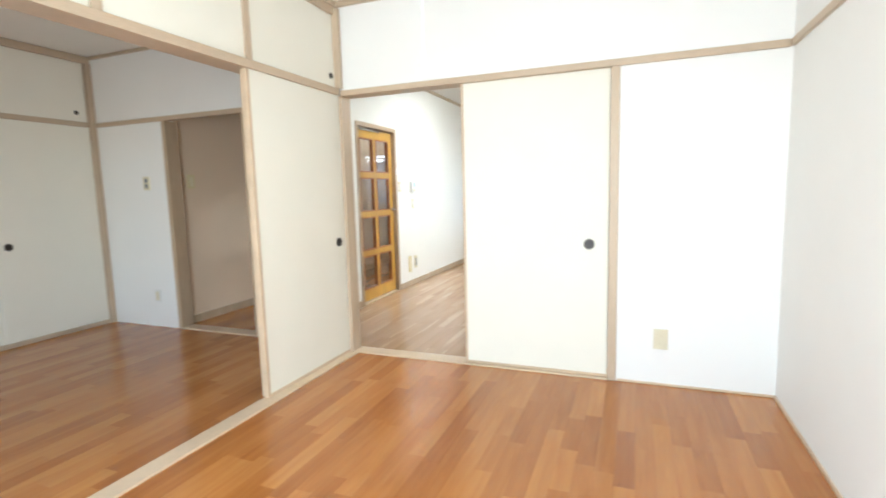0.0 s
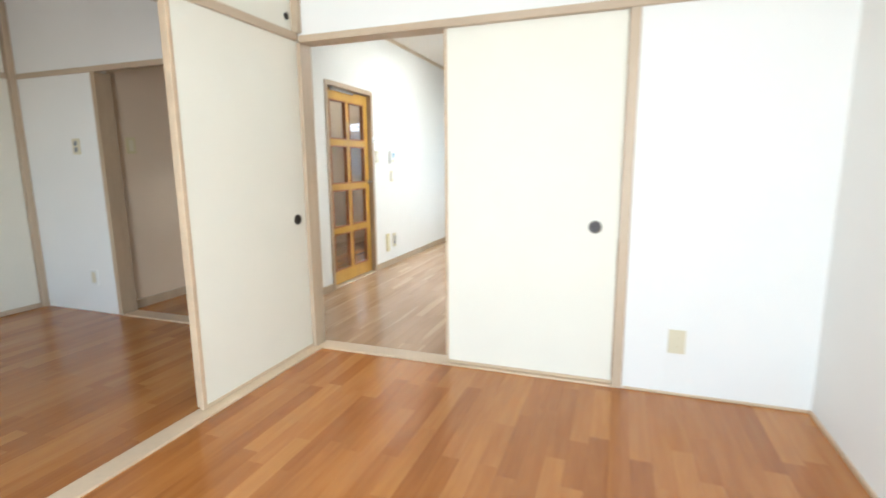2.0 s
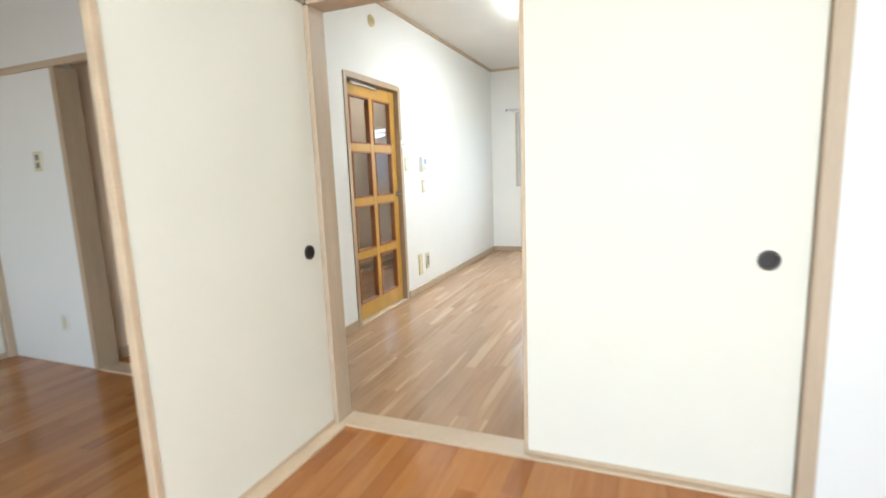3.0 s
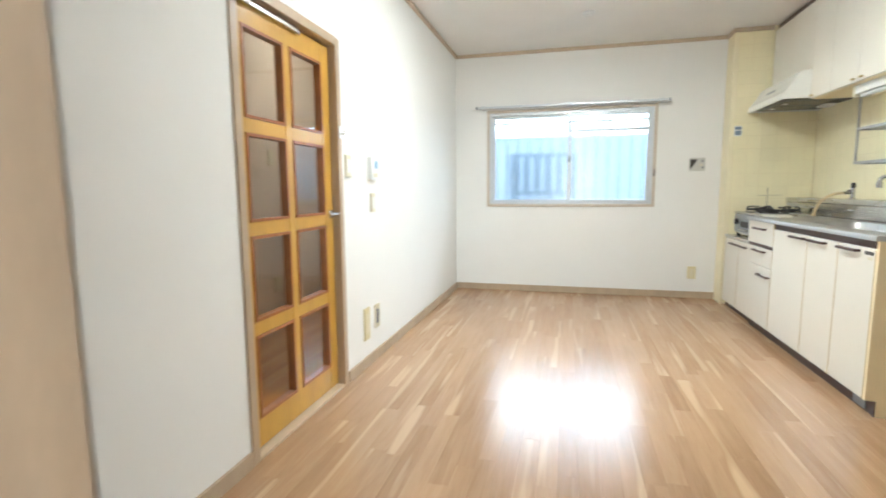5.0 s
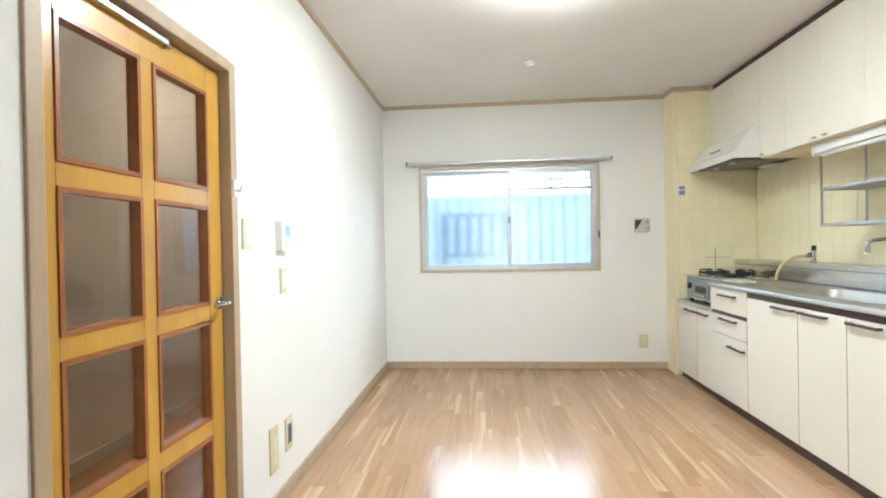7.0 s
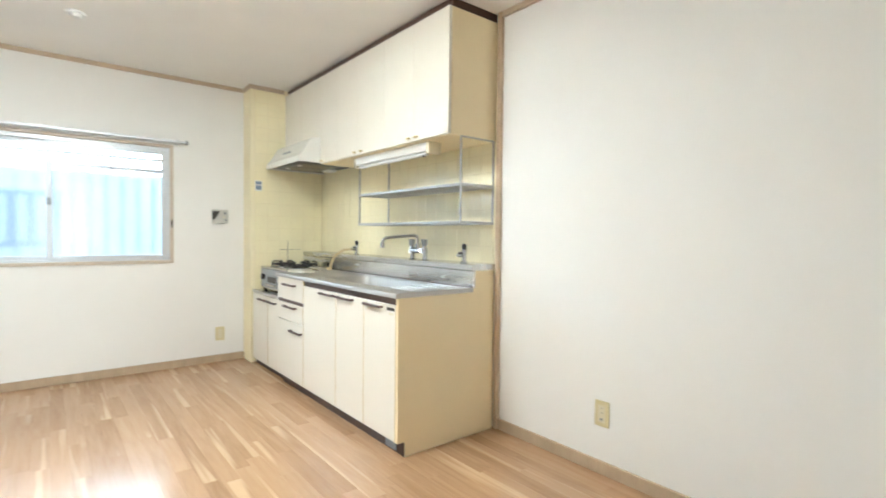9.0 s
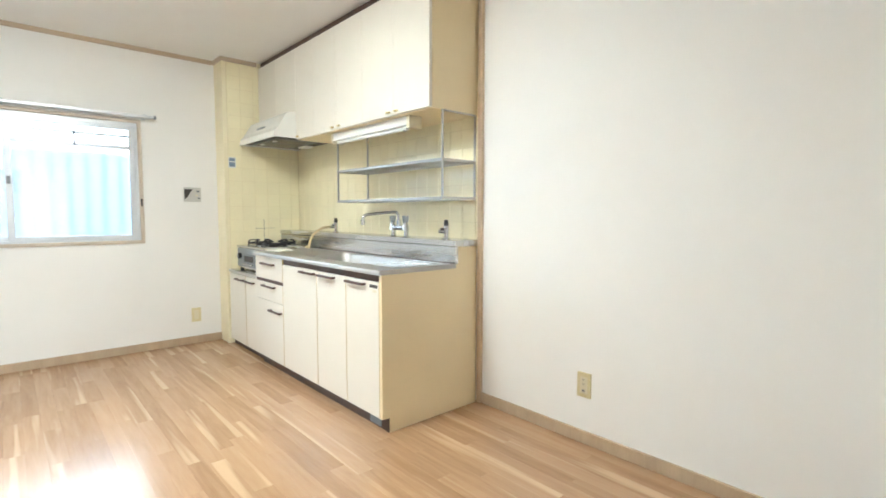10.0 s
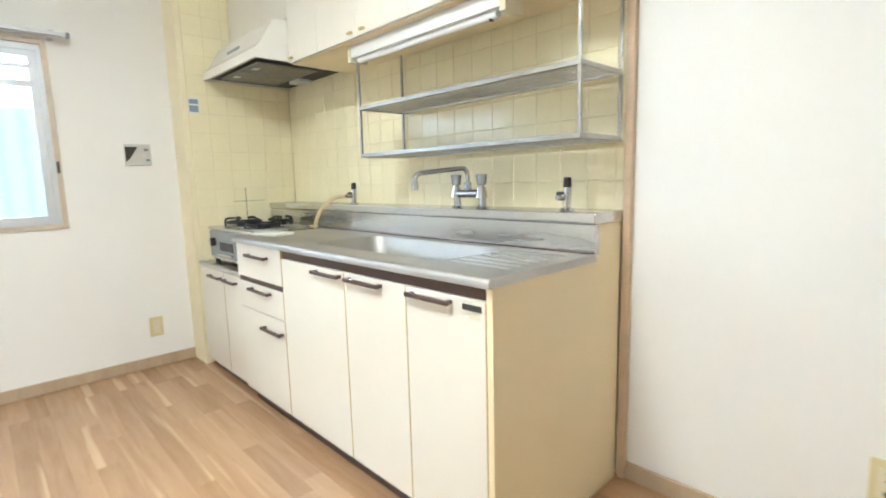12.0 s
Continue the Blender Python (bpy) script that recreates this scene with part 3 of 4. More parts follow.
part("end_cap", disc((-2.588, 4.665, 1.722), "y", 0.010, 0.02, 16), CHROME, closer)

# ---- kitchen window ----
win = thing("window_1", (-1.44, KY1, SZ0), "aluminium sliding window with frosted panes and a beige casing", "window", kind="structure")
cy0, cy1 = KY1 - 0.010, KY1 + 0.095
part("casing_sill", boxes((SX0, SX1, cy0 - 0.004, cy1, SZ0, SZ0 + 0.024), bevel=0.002), CASING, win, "beige wooden sill")
for x0, x1 in ((SX0, SX0 + 0.022), (SX1 - 0.024, SX1)):
    part("casing_side", boxes((x0, x1, cy0, cy1, SZ0 + 0.024, SZ1), bevel=0.002), CASING, win)
part("casing_top", boxes((SX0 + 0.022, SX1 - 0.024, cy0, cy1, SZ1 - 0.022, SZ1), bevel=0.002), CASING, win)
ax0, ax1, az0, az1 = SX0 + 0.022, SX1 - 0.024, SZ0 + 0.024, SZ1 - 0.022
for b in ((ax0, ax1, az0, az0 + 0.016), (ax0, ax1, az1 - 0.03, az1)):
    part("window_frame", boxes((b[0], b[1], KY1 + 0.01, KY1 + 0.09, b[2], b[3])), ALU, win)
for b in ((ax0, ax0 + 0.02), (ax1 - 0.02, ax1)):
    part("window_frame", boxes((b[0], b[1], KY1 + 0.01, KY1 + 0.09, az0 + 0.016, az1 - 0.03)), ALU, win)
XM = -1.43
def sash(x0, x1, y, bars):
    z0, z1 = az0 + 0.016, az1 - 0.03
    s = part("sash", boxes((x0, x0 + 0.036, y, y + 0.024, z0, z1), (x1 - 0.036, x1, y, y + 0.024, z0, z1),
                           (x0 + 0.036, x1 - 0.036, y, y + 0.024, z0, z0 + 0.03), (x0 + 0.036, x1 - 0.036, y, y + 0.024, z1 - 0.03, z1), bevel=0.002), ALU, win, "grey aluminium sash")
    p = part("pane", boxes((x0 + 0.034, x1 - 0.034, y + 0.010, y + 0.014, z0 + 0.028, z1 - 0.028)), FROST, s, "frosted ribbed glass pane")
    p.visible_shadow = False
    if not bars:
        part("vent_bar", boxes((x0 + 0.034, x1 - 0.034, y - 0.004, y + 0.008, 1.680, 1.700), bevel=0.003), ALU, s)
    if bars:
        part("vent_rail", boxes((x0 + 0.034, x1 - 0.034, y - 0.006, y + 0.02, 1.588, 1.618), bevel=0.003), ALU, s)
        part("vent_bar", boxes((x0 + 0.034, x1 - 0.034, y - 0.004, y + 0.008, 1.678, 1.700), bevel=0.003), ALU, s)
        part("vent_clip", boxes((-1.066, -1.052, y - 0.010, y + 0.008, 1.59, 1.705), bevel=0.002), GREYPL, s)
    return s
sash(ax0 + 0.02, XM + 0.02, KY1 + 0.05, False)
inner = sash(XM - 0.02, ax1 - 0.02, KY1 + 0.02, True)
part("latch", boxes((XM - 0.014, XM + 0.010, KY1 + 0.004, KY1 + 0.02, 1.30, 1.355), bevel=0.003), GREYPL, inner)
part("edge_pull", boxes((SX1 - 0.020, SX1 - 0.008, KY1 - 0.018, KY1 - 0.009, 1.155, 1.215), bevel=0.002), SLOT, win, "dark pull")
rail = thing("curtain_rail", (-1.445, KY1 - 0.05, 1.84), "grey metal double curtain rail on brackets", "curtain rail")
part("front_track", boxes((-2.335, -0.555, KY1 - 0.085, KY1 - 0.067, 1.832, 1.852), bevel=0.003), ALU, rail)
part("back_track", boxes((-2.315, -0.575, KY1 - 0.042, KY1 - 0.024, 1.832, 1.850), bevel=0.003), ALU, rail)
for x in (-2.27, -1.45, -0.62):
    part("bracket", boxes((x - 0.012, x + 0.012, KY1 - 0.085, KY1 + 0.002, 1.852, 1.858), (x - 0.012, x + 0.012, KY1 - 0.004, KY1 + 0.002, 1.825, 1.852)), ALU, rail)
for x in (-2.336, -0.554):
    part("end_cap", boxes((x - 0.008, x + 0.008, KY1 - 0.088, KY1 - 0.064, 1.828, 1.856), bevel=0.003), GREYPL, rail)

# outside the kitchen window
setting("backdrop", boxes((-5.2, 2.4, 10.4, 10.42, 0.2, 4.2)), SKYGLOW, "bright open daylight outside the window", "backdrop")
setting("ground", boxes((-8, 6, KY1 + 0.1, 10.4, -0.2, -0.05)), CONCRETE, "grey concrete ground outside", "ground")
screen_wall = thing("garden_screen", (-1.6, 9.62, -0.05), "pale blue ribbed plastic screen outside the window", "screen")
# milky plastic sheet, lit through by the glowing backdrop behind it
part("sheet", boxes((-4.6, 3.2, 9.62, 9.625, -0.05, 1.74)), SHEET, screen_wall)
for i in range(52):
    x = -4.5 + 0.148 * i
    part("rib", boxes((x, x + 0.016, 9.585, 9.62, -0.05, 1.72), bevel=0.004), SEAM, screen_wall)
part("cap", boxes((-4.6, 3.2, 9.58, 9.67, 1.74, 1.77)), SHEET, screen_wall)
fence = thing("fence", (-1.75, 9.4, -0.05), "blue-grey slatted metal fence panel outside the window", "fence")
for i in range(6):
    x = -2.18 + 0.145 * i
    part("slat", boxes((x, x + 0.065, 9.40, 9.42, 1.0, 1.5), bevel=0.004), FENCE, fence)
for z in (0.96, 1.46):
    part("rail", boxes((-2.2, -1.34, 9.42, 9.45, z, z + 0.05)), FENCE, fence)
for x in (-2.2, -1.38):
    part("post", boxes((x, x + 0.05, 9.45, 9.50, -0.05, 1.5)), FENCE, fence)

# ---- wall fittings ----
def plate(name, label, cat, axis, face, u, z, w, h, mat, inner, depth=0.008, sgn=-1, slot_mat=SLOT, group=""):
    """A wall plate on the plane face: axis is its normal, u its place along the wall, inner a list of (du, dz, w, h, material, part name)."""
    def bx(u0, u1, z0, z1, d0, d1):
        f0, f1 = face + sgn * d0, face + sgn * d1
        lo, hi = min(f0, f1), max(f0, f1)
        return (lo, hi, u0, u1, z0, z1) if axis == "x" else (u0, u1, lo, hi, z0, z1)
    place = (face, u, z) if axis == "x" else (u, face, z)
    t = thing(name, place, label, cat, group)
    part("plate", boxes(bx(u - w / 2, u + w / 2, z - h / 2, z + h / 2, -0.002, depth), bevel=0.002), mat, t)
    for du, dz, iw, ih, im, nm in inner:
        part(nm, boxes(bx(u + du - iw / 2, u + du + iw / 2, z + dz - ih / 2, z + dz + ih / 2, depth - 0.002, depth + 0.002), bevel=0.0006), im, t)
    return t

plate("power_outlet", "pale double wall socket above the floor", "outlet", "y", RY1, 0.05, 0.263, 0.072, 0.112, CREAMPL2, [(0, 0.0, 0.036, 0.078, CREAMPL2, "insert"), (0, 0.02, 0.010, 0.004, EDGE, "slot"), (0, -0.02, 0.010, 0.004, EDGE, "slot")], group="outlets")
plate("power_outlet", "yellowed double wall socket below the window", "outlet", "y", KY1, -0.285, 0.243, 0.072, 0.116, CREAMPL, [(0, 0.0, 0.036, 0.078, CREAMPL2, "insert"), (0, 0.02, 0.010, 0.004, EDGE, "slot"), (0, -0.02, 0.010, 0.004, EDGE, "slot")], group="outlets")
plate("power_outlet", "yellowed wall socket beside the kitchen cabinet", "outlet", "x", KX1, 4.483, 0.285, 0.072, 0.120, CREAMPL, [(0, 0.0, 0.038, 0.080, CREAMPL2, "insert"), (0, 0.026, 0.012, 0.005, SLOT, "slot"), (0, 0.006, 0.012, 0.005, SLOT, "slot"), (0, -0.026, 0.016, 0.012, GREYPL, "jack")], group="outlets")
plate("power_outlet", "tall yellowed socket plate near the door", "outlet", "x", KX0, 5.276, 0.257, 0.075, 0.190, CREAMPL, [(0, 0.0, 0.040, 0.12, CREAMPL2, "insert")], sgn=1, group="outlets")
plate("power_outlet", "cream socket plate with dark insert", "outlet", "x", KX0, 5.434, 0.268, 0.072, 0.145, CREAMPL2, [(0, 0.0, 0.036, 0.085, GREYPL, "insert"), (0, 0.0, 0.016, 0.06, CREAMPL2, "cover")], sgn=1, group="outlets")
plate("light_switch", "cream light switch beside the glazed door", "switch", "x", KX0, 5.078, 1.166, 0.066, 0.115, CREAMPL2, [(0, 0.0, 0.034, 0.072, WHITEPL, "rocker")], sgn=1, group="switches")
plate("light_switch", "small cream switch plate under the intercom", "switch", "x", KX0, 5.408, 0.965, 0.060, 0.112, CREAMPL2, [(0, 0.0, 0.034, 0.072, WHITEPL, "rocker")], sgn=1, group="switches")
plate("intercom", "white wall intercom with a pale blue screen", "intercom", "x", KX0, 5.397, 1.164, 0.105, 0.130, WHITEPL, [(0.012, 0.022, 0.05, 0.045, SCREEN, "screen"), (0.0, -0.038, 0.06, 0.022, CREAMPL2, "buttons")], depth=0.030, sgn=1)
plate("light_switch", "cream light switch with dark rocker keys", "switch", "y", WY1, -3.925, 1.232, 0.072, 0.112, CREAMPL2, [(0, 0.022, 0.03, 0.032, GREYPL, "rocker"), (0, -0.022, 0.03, 0.032, GREYPL, "rocker")], group="switches")
plate("power_outlet", "white wall socket near the doorway", "outlet", "y", WY1, -3.915, 0.270, 0.072, 0.112, WHITEPL, [(0, 0.0, 0.036, 0.078, CREAMPL2, "insert")], group="outlets")
plate("light_switch", "yellowed light switch on the hall wall", "switch", "x", HX0, 3.31, 1.243, 0.075, 0.120, CREAMPL, [(0, 0.0, 0.036, 0.080, CREAMPL2, "rocker")], sgn=1, group="switches")
plate("light_switch", "yellowed light switch on the hall wall", "switch", "x", HX0, 6.13, 1.295, 0.075, 0.120, CREAMPL, [(0, 0.0, 0.036, 0.080, CREAMPL2, "rocker")], sgn=1, group="switches")
plate("power_outlet", "yellowed socket low on the hall wall", "outlet", "x", HX0, 6.15, 0.28, 0.075, 0.120, CREAMPL, [(0, 0.0, 0.036, 0.080, CREAMPL2, "insert")], sgn=1, group="outlets")
remote = plate("water_heater_remote", "white heater control panel with a dark window", "control panel", "y", KY1, -0.285, 1.256, 0.132, 0.118, PANELGREY,
      [(0.042, 0.028, 0.022, 0.014, GREYPL, "button"), (0.030, -0.006, 0.016, 0.012, CREAMPL2, "button"), (0.048, -0.030, 0.02, 0.012, GREYPL, "button")], depth=0.014)
part("display", prism([(-0.347, 1.300), (-0.285, 1.300), (-0.325, 1.235), (-0.347, 1.215)], (KY1 - 0.0165, KY1 - 0.013)), SLOT, remote, "black display window")
plate("notice_sticker", "small blue-grey notice stuck on the tiles", "sticker", "y", BAY + 0.001, -0.022, 1.525, 0.060, 0.088, WHITEPL,
      [(0, 0.024, 0.048, 0.026, BLUEGREY, "printed_bar"), (0, -0.016, 0.048, 0.036, BLUEGREY, "printed_bar")], depth=0.002)
vent = thing("wall_vent_cap", (KX0, 4.60, 2.197), "round yellowed pipe cap high on the wall", "pipe cap")
part("cap", disc((KX0 + 0.006, 4.60, 2.197), "x", 0.045, 0.016, 32, 0.040, bevel=0.003), CREAMPL, vent, "", True)
part("centre", disc((KX0 + 0.015, 4.60, 2.197), "x", 0.024, 0.010, 24), EDGE, vent)
det = thing("smoke_detector", (-1.308, 6.765, KC), "small white round ceiling detector", "detector")
part("base", disc((-1.308, 6.765, KC - 0.006), "z", 0.05, 0.014, 32), WHITEPL, det, "", True)
part("dome", disc((-1.308, 6.765, KC - 0.02), "z", 0.026, 0.016, 24, 0.034), WHITEPL, det, "", True)
LCX, LCY, LR = -1.27, 5.40, 0.30
lamp = thing("ceiling_light", (LCX, LCY, KC), "round white ceiling light, switched on", "ceiling light")
part("base", disc((LCX, LCY, KC - 0.023), "z", LR * 0.55, 0.050, 48), LAMPRIM, lamp)
def dome():
    bm = bmesh.new()
    prof = [(LR * 0.95, -0.050), (LR * 0.985, -0.054), (LR, -0.062), (LR * 0.985, -0.074), (LR * 0.9, -0.088), (LR * 0.6, -0.101), (LR * 0.25, -0.106)]
    seg, loops = 48, []
    for r, z in prof:
        loops.append([bm.verts.new((LCX + r * math.cos(2 * math.pi * i / seg), LCY + r * math.sin(2 * math.pi * i / seg), KC + z)) for i in range(seg)])
    for a, b in zip(loops, loops[1:]):
        for i in range(seg):
            bm.faces.new((a[i], a[(i + 1) % seg], b[(i + 1) % seg], b[i]))
    bm.faces.new(loops[-1])
    bm.faces.new(loops[0][::-1])
    return bm
part("shade", dome(), LAMPGLOW, lamp, "glowing white acrylic shade", True)

# out-of-view lamp, added only to brighten the hall
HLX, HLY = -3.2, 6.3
hall_fill_lamp = thing("ceiling_light", (HLX, HLY, HC), "unseen round ceiling light added to brighten the hall", "ceiling light")
part("base", disc((HLX, HLY, HC - 0.010), "z", 0.10, 0.024, 32), LAMPRIM, hall_fill_lamp)
part("shade", disc((HLX, HLY, HC - 0.050), "z", 0.11, 0.056, 32, 0.12, bevel=0.012), HALLFILL, hall_fill_lamp, "glowing shade of the added hall light", True)

hook = thing("coat_hook", (KX0 + 0.008, 4.984, 1.33), "small white hook on the door frame", "hook")
part("base", boxes((KX0 + 0.007, KX0 + 0.014, 4.972, 4.998, 1.30, 1.36), bevel=0.002), WHITEPL, hook)
part("peg", pipe([(KX0 + 0.012, 4.985, 1.325), (KX0 + 0.030, 4.985, 1.320), (KX0 + 0.036, 4.985, 1.340)], 0.004, 10), WHITEPL, hook, "", True)

# ---- kitchen base units ----
CF, FACE, LOWFACE = -0.087, -0.107, -0.070            # carcass front, door faces
def handle(parent, y0, y1, z, x=FACE):
    """A dark bar handle on two feet."""
    h = part("handle", boxes((x - 0.026, x - 0.016, y0, y1, z - 0.007, z + 0.007), bevel=0.003), HANDLE, parent, "dark brown bar handle")
    part("foot", boxes((x - 0.020, x + 0.001, y0 + 0.004, y0 + 0.020, z - 0.006, z + 0.006), bevel=0.002), HANDLE, h)
    part("foot", boxes((x - 0.020, x + 0.001, y1 - 0.020, y1 - 0.004, z - 0.006, z + 0.006), bevel=0.002), HANDLE, h)

def front(parent, name, y0, y1, z0, z1, x=FACE):
    d = part(name, boxes((x, x + 0.019, y0, y1, z0, z1), bevel=0.0025), CABINET, parent)
    part("edge_band", boxes((x - 0.0004, x + 0.0188, y0 - 0.0020, y0 + 0.0012, z0 + 0.002, z1 - 0.002)), EDGE, d, "tan edge band")
    return d

sink_unit = thing("sink_cabinet", (0.25, 5.82, 0), "cream laminate sink cabinet with three doors and dark handles", "cabinet", "kitchen base units")
part("body", boxes((CF, KX1 - 0.004, 5.21, 6.333, 0.07, 0.60), (CF, -0.06, 5.21, 6.333, 0.60, 0.800)), CABINET, sink_unit)
part("side_panel", prism([(FACE + 0.001, 0.076), (-0.063, 0.074), (-0.063, 0.0), (KX1 - 0.023, 0.0), (KX1 - 0.023, 0.917), (0.389, 0.917), (0.389, 0.801), (FACE + 0.001, 0.801)], (5.190, 5.2098)), CABSIDE, sink_unit, "yellowed laminate end panel")
part("top_strip", boxes((-0.100, CF, 5.212, 6.331, 0.764, 0.800)), BROWN, sink_unit, "dark brown strip under the worktop")
part("toe_kick", boxes((-0.062, -0.03, 5.21, 6.333, 0, 0.07)), BROWN, sink_unit, "dark toe kick")
part("corner_strip", boxes((-0.0665, -0.0632, 5.190, 5.2095, 0.0, 0.073)), BROWN, sink_unit)
part("foot_bracket", boxes((-0.068, -0.061, 5.26, 5.36, 0.008, 0.062), bevel=0.002), GREYPL, sink_unit, "grey metal bracket")
for (y0, y1), (h0, h1) in zip(((5.2125, 5.5245), (5.5275, 5.8575), (5.8605, 6.3335)), ((5.325, 5.505), (5.635, 5.832), (5.872, 6.055))):
    d = front(sink_unit, "door", y0, y1, 0.076, 0.762)
    handle(d, h0, h1, 0.744)
badge = part("badge", boxes((FACE - 0.002, FACE + 0.001, 5.225, 5.292, 0.732, 0.748)), SLOT, sink_unit, "small dark badge")
part("badge", boxes((FACE - 0.001, FACE + 0.001, 5.232, 5.268, 0.710, 0.721)), CREAMPL2, sink_unit)

drawers = thing("drawer_cabinet", (0.25, 6.66, 0), "cream laminate drawer cabinet with dark handles", "cabinet", "kitchen base units")
part("body", boxes((CF, KX1 - 0.004, 6.335, 6.804, 0.07, 0.800)), CABINET, drawers)
part("toe_kick", boxes((-0.062, -0.03, 6.335, 6.804, 0, 0.07)), BROWN, drawers)
part("groove", boxes((FACE + 0.006, CF - 0.0005, 6.340, 6.80, 0.618, 0.640)), BROWN, drawers, "dark groove under the top drawer")
for z0, z1, h0, h1, hz_ in ((0.642, 0.799, 6.455, 6.665, 0.750), (0.494, 0.617, 6.445, 6.655, 0.594), (0.076, 0.489, 6.352, 6.545, 0.430)):
    d = front(drawers, "drawer", 6.3365, 6.803, z0, z1)
    handle(d, h0, h1, hz_)

low = thing("stove_cabinet", (0.25, 7.19, 0), "low cream cabinet under the gas stove", "cabinet", "kitchen base units")
part("body", boxes((LOWFACE + 0.020, KX1 - 0.004, 6.806, BAY - 0.006, 0.045, 0.613)), CABINET, low)
part("toe_kick", boxes((-0.040, -0.02, 6.806, BAY - 0.006, 0, 0.045)), BROWN, low)
part("steel_top", boxes((-0.076, KX1 - 0.004, 6.806, BAY - 0.004, 0.614, 0.634), bevel=0.004), STEEL, low, "thin stainless top")
for y0, y1, h0, h1 in ((6.809, 7.117, 6.925, 7.100), (7.120, 7.478, 7.140, 7.310)):
    d = front(low, "door", y0, y1, 0.047, 0.606, LOWFACE)
    handle(d, h0, h1, 0.570, LOWFACE)

# worktop with a pressed sink
def worktop():
    bm = bmesh.new()
    x0, x1, y0, y1, zt, zb = -0.124, 0.389, 5.186, 6.808, 0.826, 0.801
    cx, cy, hx, hy, r, n = 0.165, 5.870, 0.178, 0.385, 0.07, 48
    def loop(hx, hy, r, z):
        pts = []
        for q, (sx, sy) in enumerate(((1, 1), (-1, 1), (-1, -1), (1, -1))):
            for k in range(n // 4):
                a = math.pi / 2 * (q + k / (n // 4 - 1))
                pts.append((cx + sx * (hx - r) + r * math.cos(a), cy + sy * (hy - r) + r * math.sin(a), z))
        return [bm.verts.new(p) for p in pts]
    def outer(z, grow=0.0):
        pts = []
        for v in loop_xy:
            dx, dy = v[0] - cx, v[1] - cy
            sx = ((x1 + grow if dx > 0 else x0 - grow) - cx) / dx if abs(dx) > 1e-6 else 1e9
            sy = ((y1 if dy > 0 else y0) - cy) / dy if abs(dy) > 1e-6 else 1e9
            s = min(sx, sy)
            pts.append((cx + dx * s, cy + dy * s, z))
        for tx, ty in ((x0 - grow, y0), (x0 - grow, y1), (x1 + grow, y0), (x1 + grow, y1)):
            i = min(range(len(pts)), key=lambda j: (pts[j][0] - tx) ** 2 + (pts[j][1] - ty) ** 2)
            pts[i] = (tx, ty, z)
        return [bm.verts.new(p) for p in pts]
    rim = loop(hx, hy, r, zt)
    loop_xy = [tuple(v.co) for v in rim]
    steps = ((0.003, 0.002), (0.007, 0.008), (0.013, 0.125), (0.016, 0.150), (0.024, 0.166), (0.036, 0.175), (0.052, 0.178), (0.058, 0.1782), (0.110, 0.1800))
    rings = [outer(zb), outer(zt - 0.013), outer(zt - 0.006, -0.0015), outer(zt - 0.002, -0.005), outer(zt, -0.010), outer(zt, -0.014), rim]
    rings += [loop(hx - d, hy - d, max(r - d * 0.5, 0.02), zt - z) for d, z in steps]
    for a, b in zip(rings, rings[1:]):
        for i in range(len(a)):
            j = (i + 1) % len(a)
            bm.faces.new((a[i], a[j], b[j], b[i]))
    bm.faces.new(rings[-1])
    return bm
top = thing("worktop", (0.17, 6.05, 0.775), "stainless steel worktop with a sink basin and splashback", "worktop")
part("sink_top", worktop(), SINKSTEEL, top, "brushed steel with a pressed basin", True)
part("splash", boxes((0.386, 0.406, 5.186, BAY - 0.004, 0.822, 0.918), bevel=0.004), STEEL, top, "stainless splashback")
part("ledge", boxes((0.379, KX1 - 0.010, 5.186, BAY - 0.004, 0.9185, 0.954), bevel=0.005), STEEL, top, "stainless ledge")
part("groove", boxes((0.366, 0.3855, 5.20, 6.79, 0.824, 0.830)), BROWN, top)
for i in range(7):
    x = 0.01 + 0.045 * i
    part("drain_rib", boxes((x, x + 0.016, 5.235, 5.455, 0.825, 0.8295), bevel=0.002), STEEL, top, "raised draining rib")
drain = part("drain", disc((0.19, 6.05, 0.6485), "z", 0.055, 0.005, 32), CHROME, top, "", True)
part("strainer", disc((0.19, 6.05, 0.652), "z", 0.038, 0.004, 24), SLOT, drain)

# gas stove
stove = thing("gas_stove", (0.2, 7.19, 0.632), "steel two-burner gas stove with a grill door", "stove")
SX_, SY0, SY1 = -0.030, 6.830, 7.415
part("body", boxes((SX_ + 0.012, 0.360, SY0 + 0.006, SY1 - 0.006, 0.652, 0.822), bevel=0.006), STEEL, stove)
part("top_plate", boxes((SX_, 0.366, SY0, SY1, 0.8225, 0.838), bevel=0.005), STEEL, stove)
part("front_panel", boxes((SX_ + 0.004, SX_ + 0.0115, SY0 + 0.010, SY1 - 0.010, 0.668, 0.818), bevel=0.003), STOVEGREY, stove, "grey enamel control panel")
grill = part("grill_door", boxes((SX_ - 0.008, SX_ + 0.0035, SY0 + 0.17, SY1 - 0.17, 0.676, 0.772), bevel=0.004), STOVEGREY, stove, "grey grill door")
part("grill_handle", boxes((SX_ - 0.026, SX_ - 0.016, SY0 + 0.19, SY1 - 0.19, 0.690, 0.703), (SX_ - 0.018, SX_ - 0.0075, SY0 + 0.20, SY0 + 0.215, 0.691, 0.702), (SX_ - 0.018, SX_ - 0.0075, SY1 - 0.215, SY1 - 0.20, 0.691, 0.702), bevel=0.002), STEEL, grill)
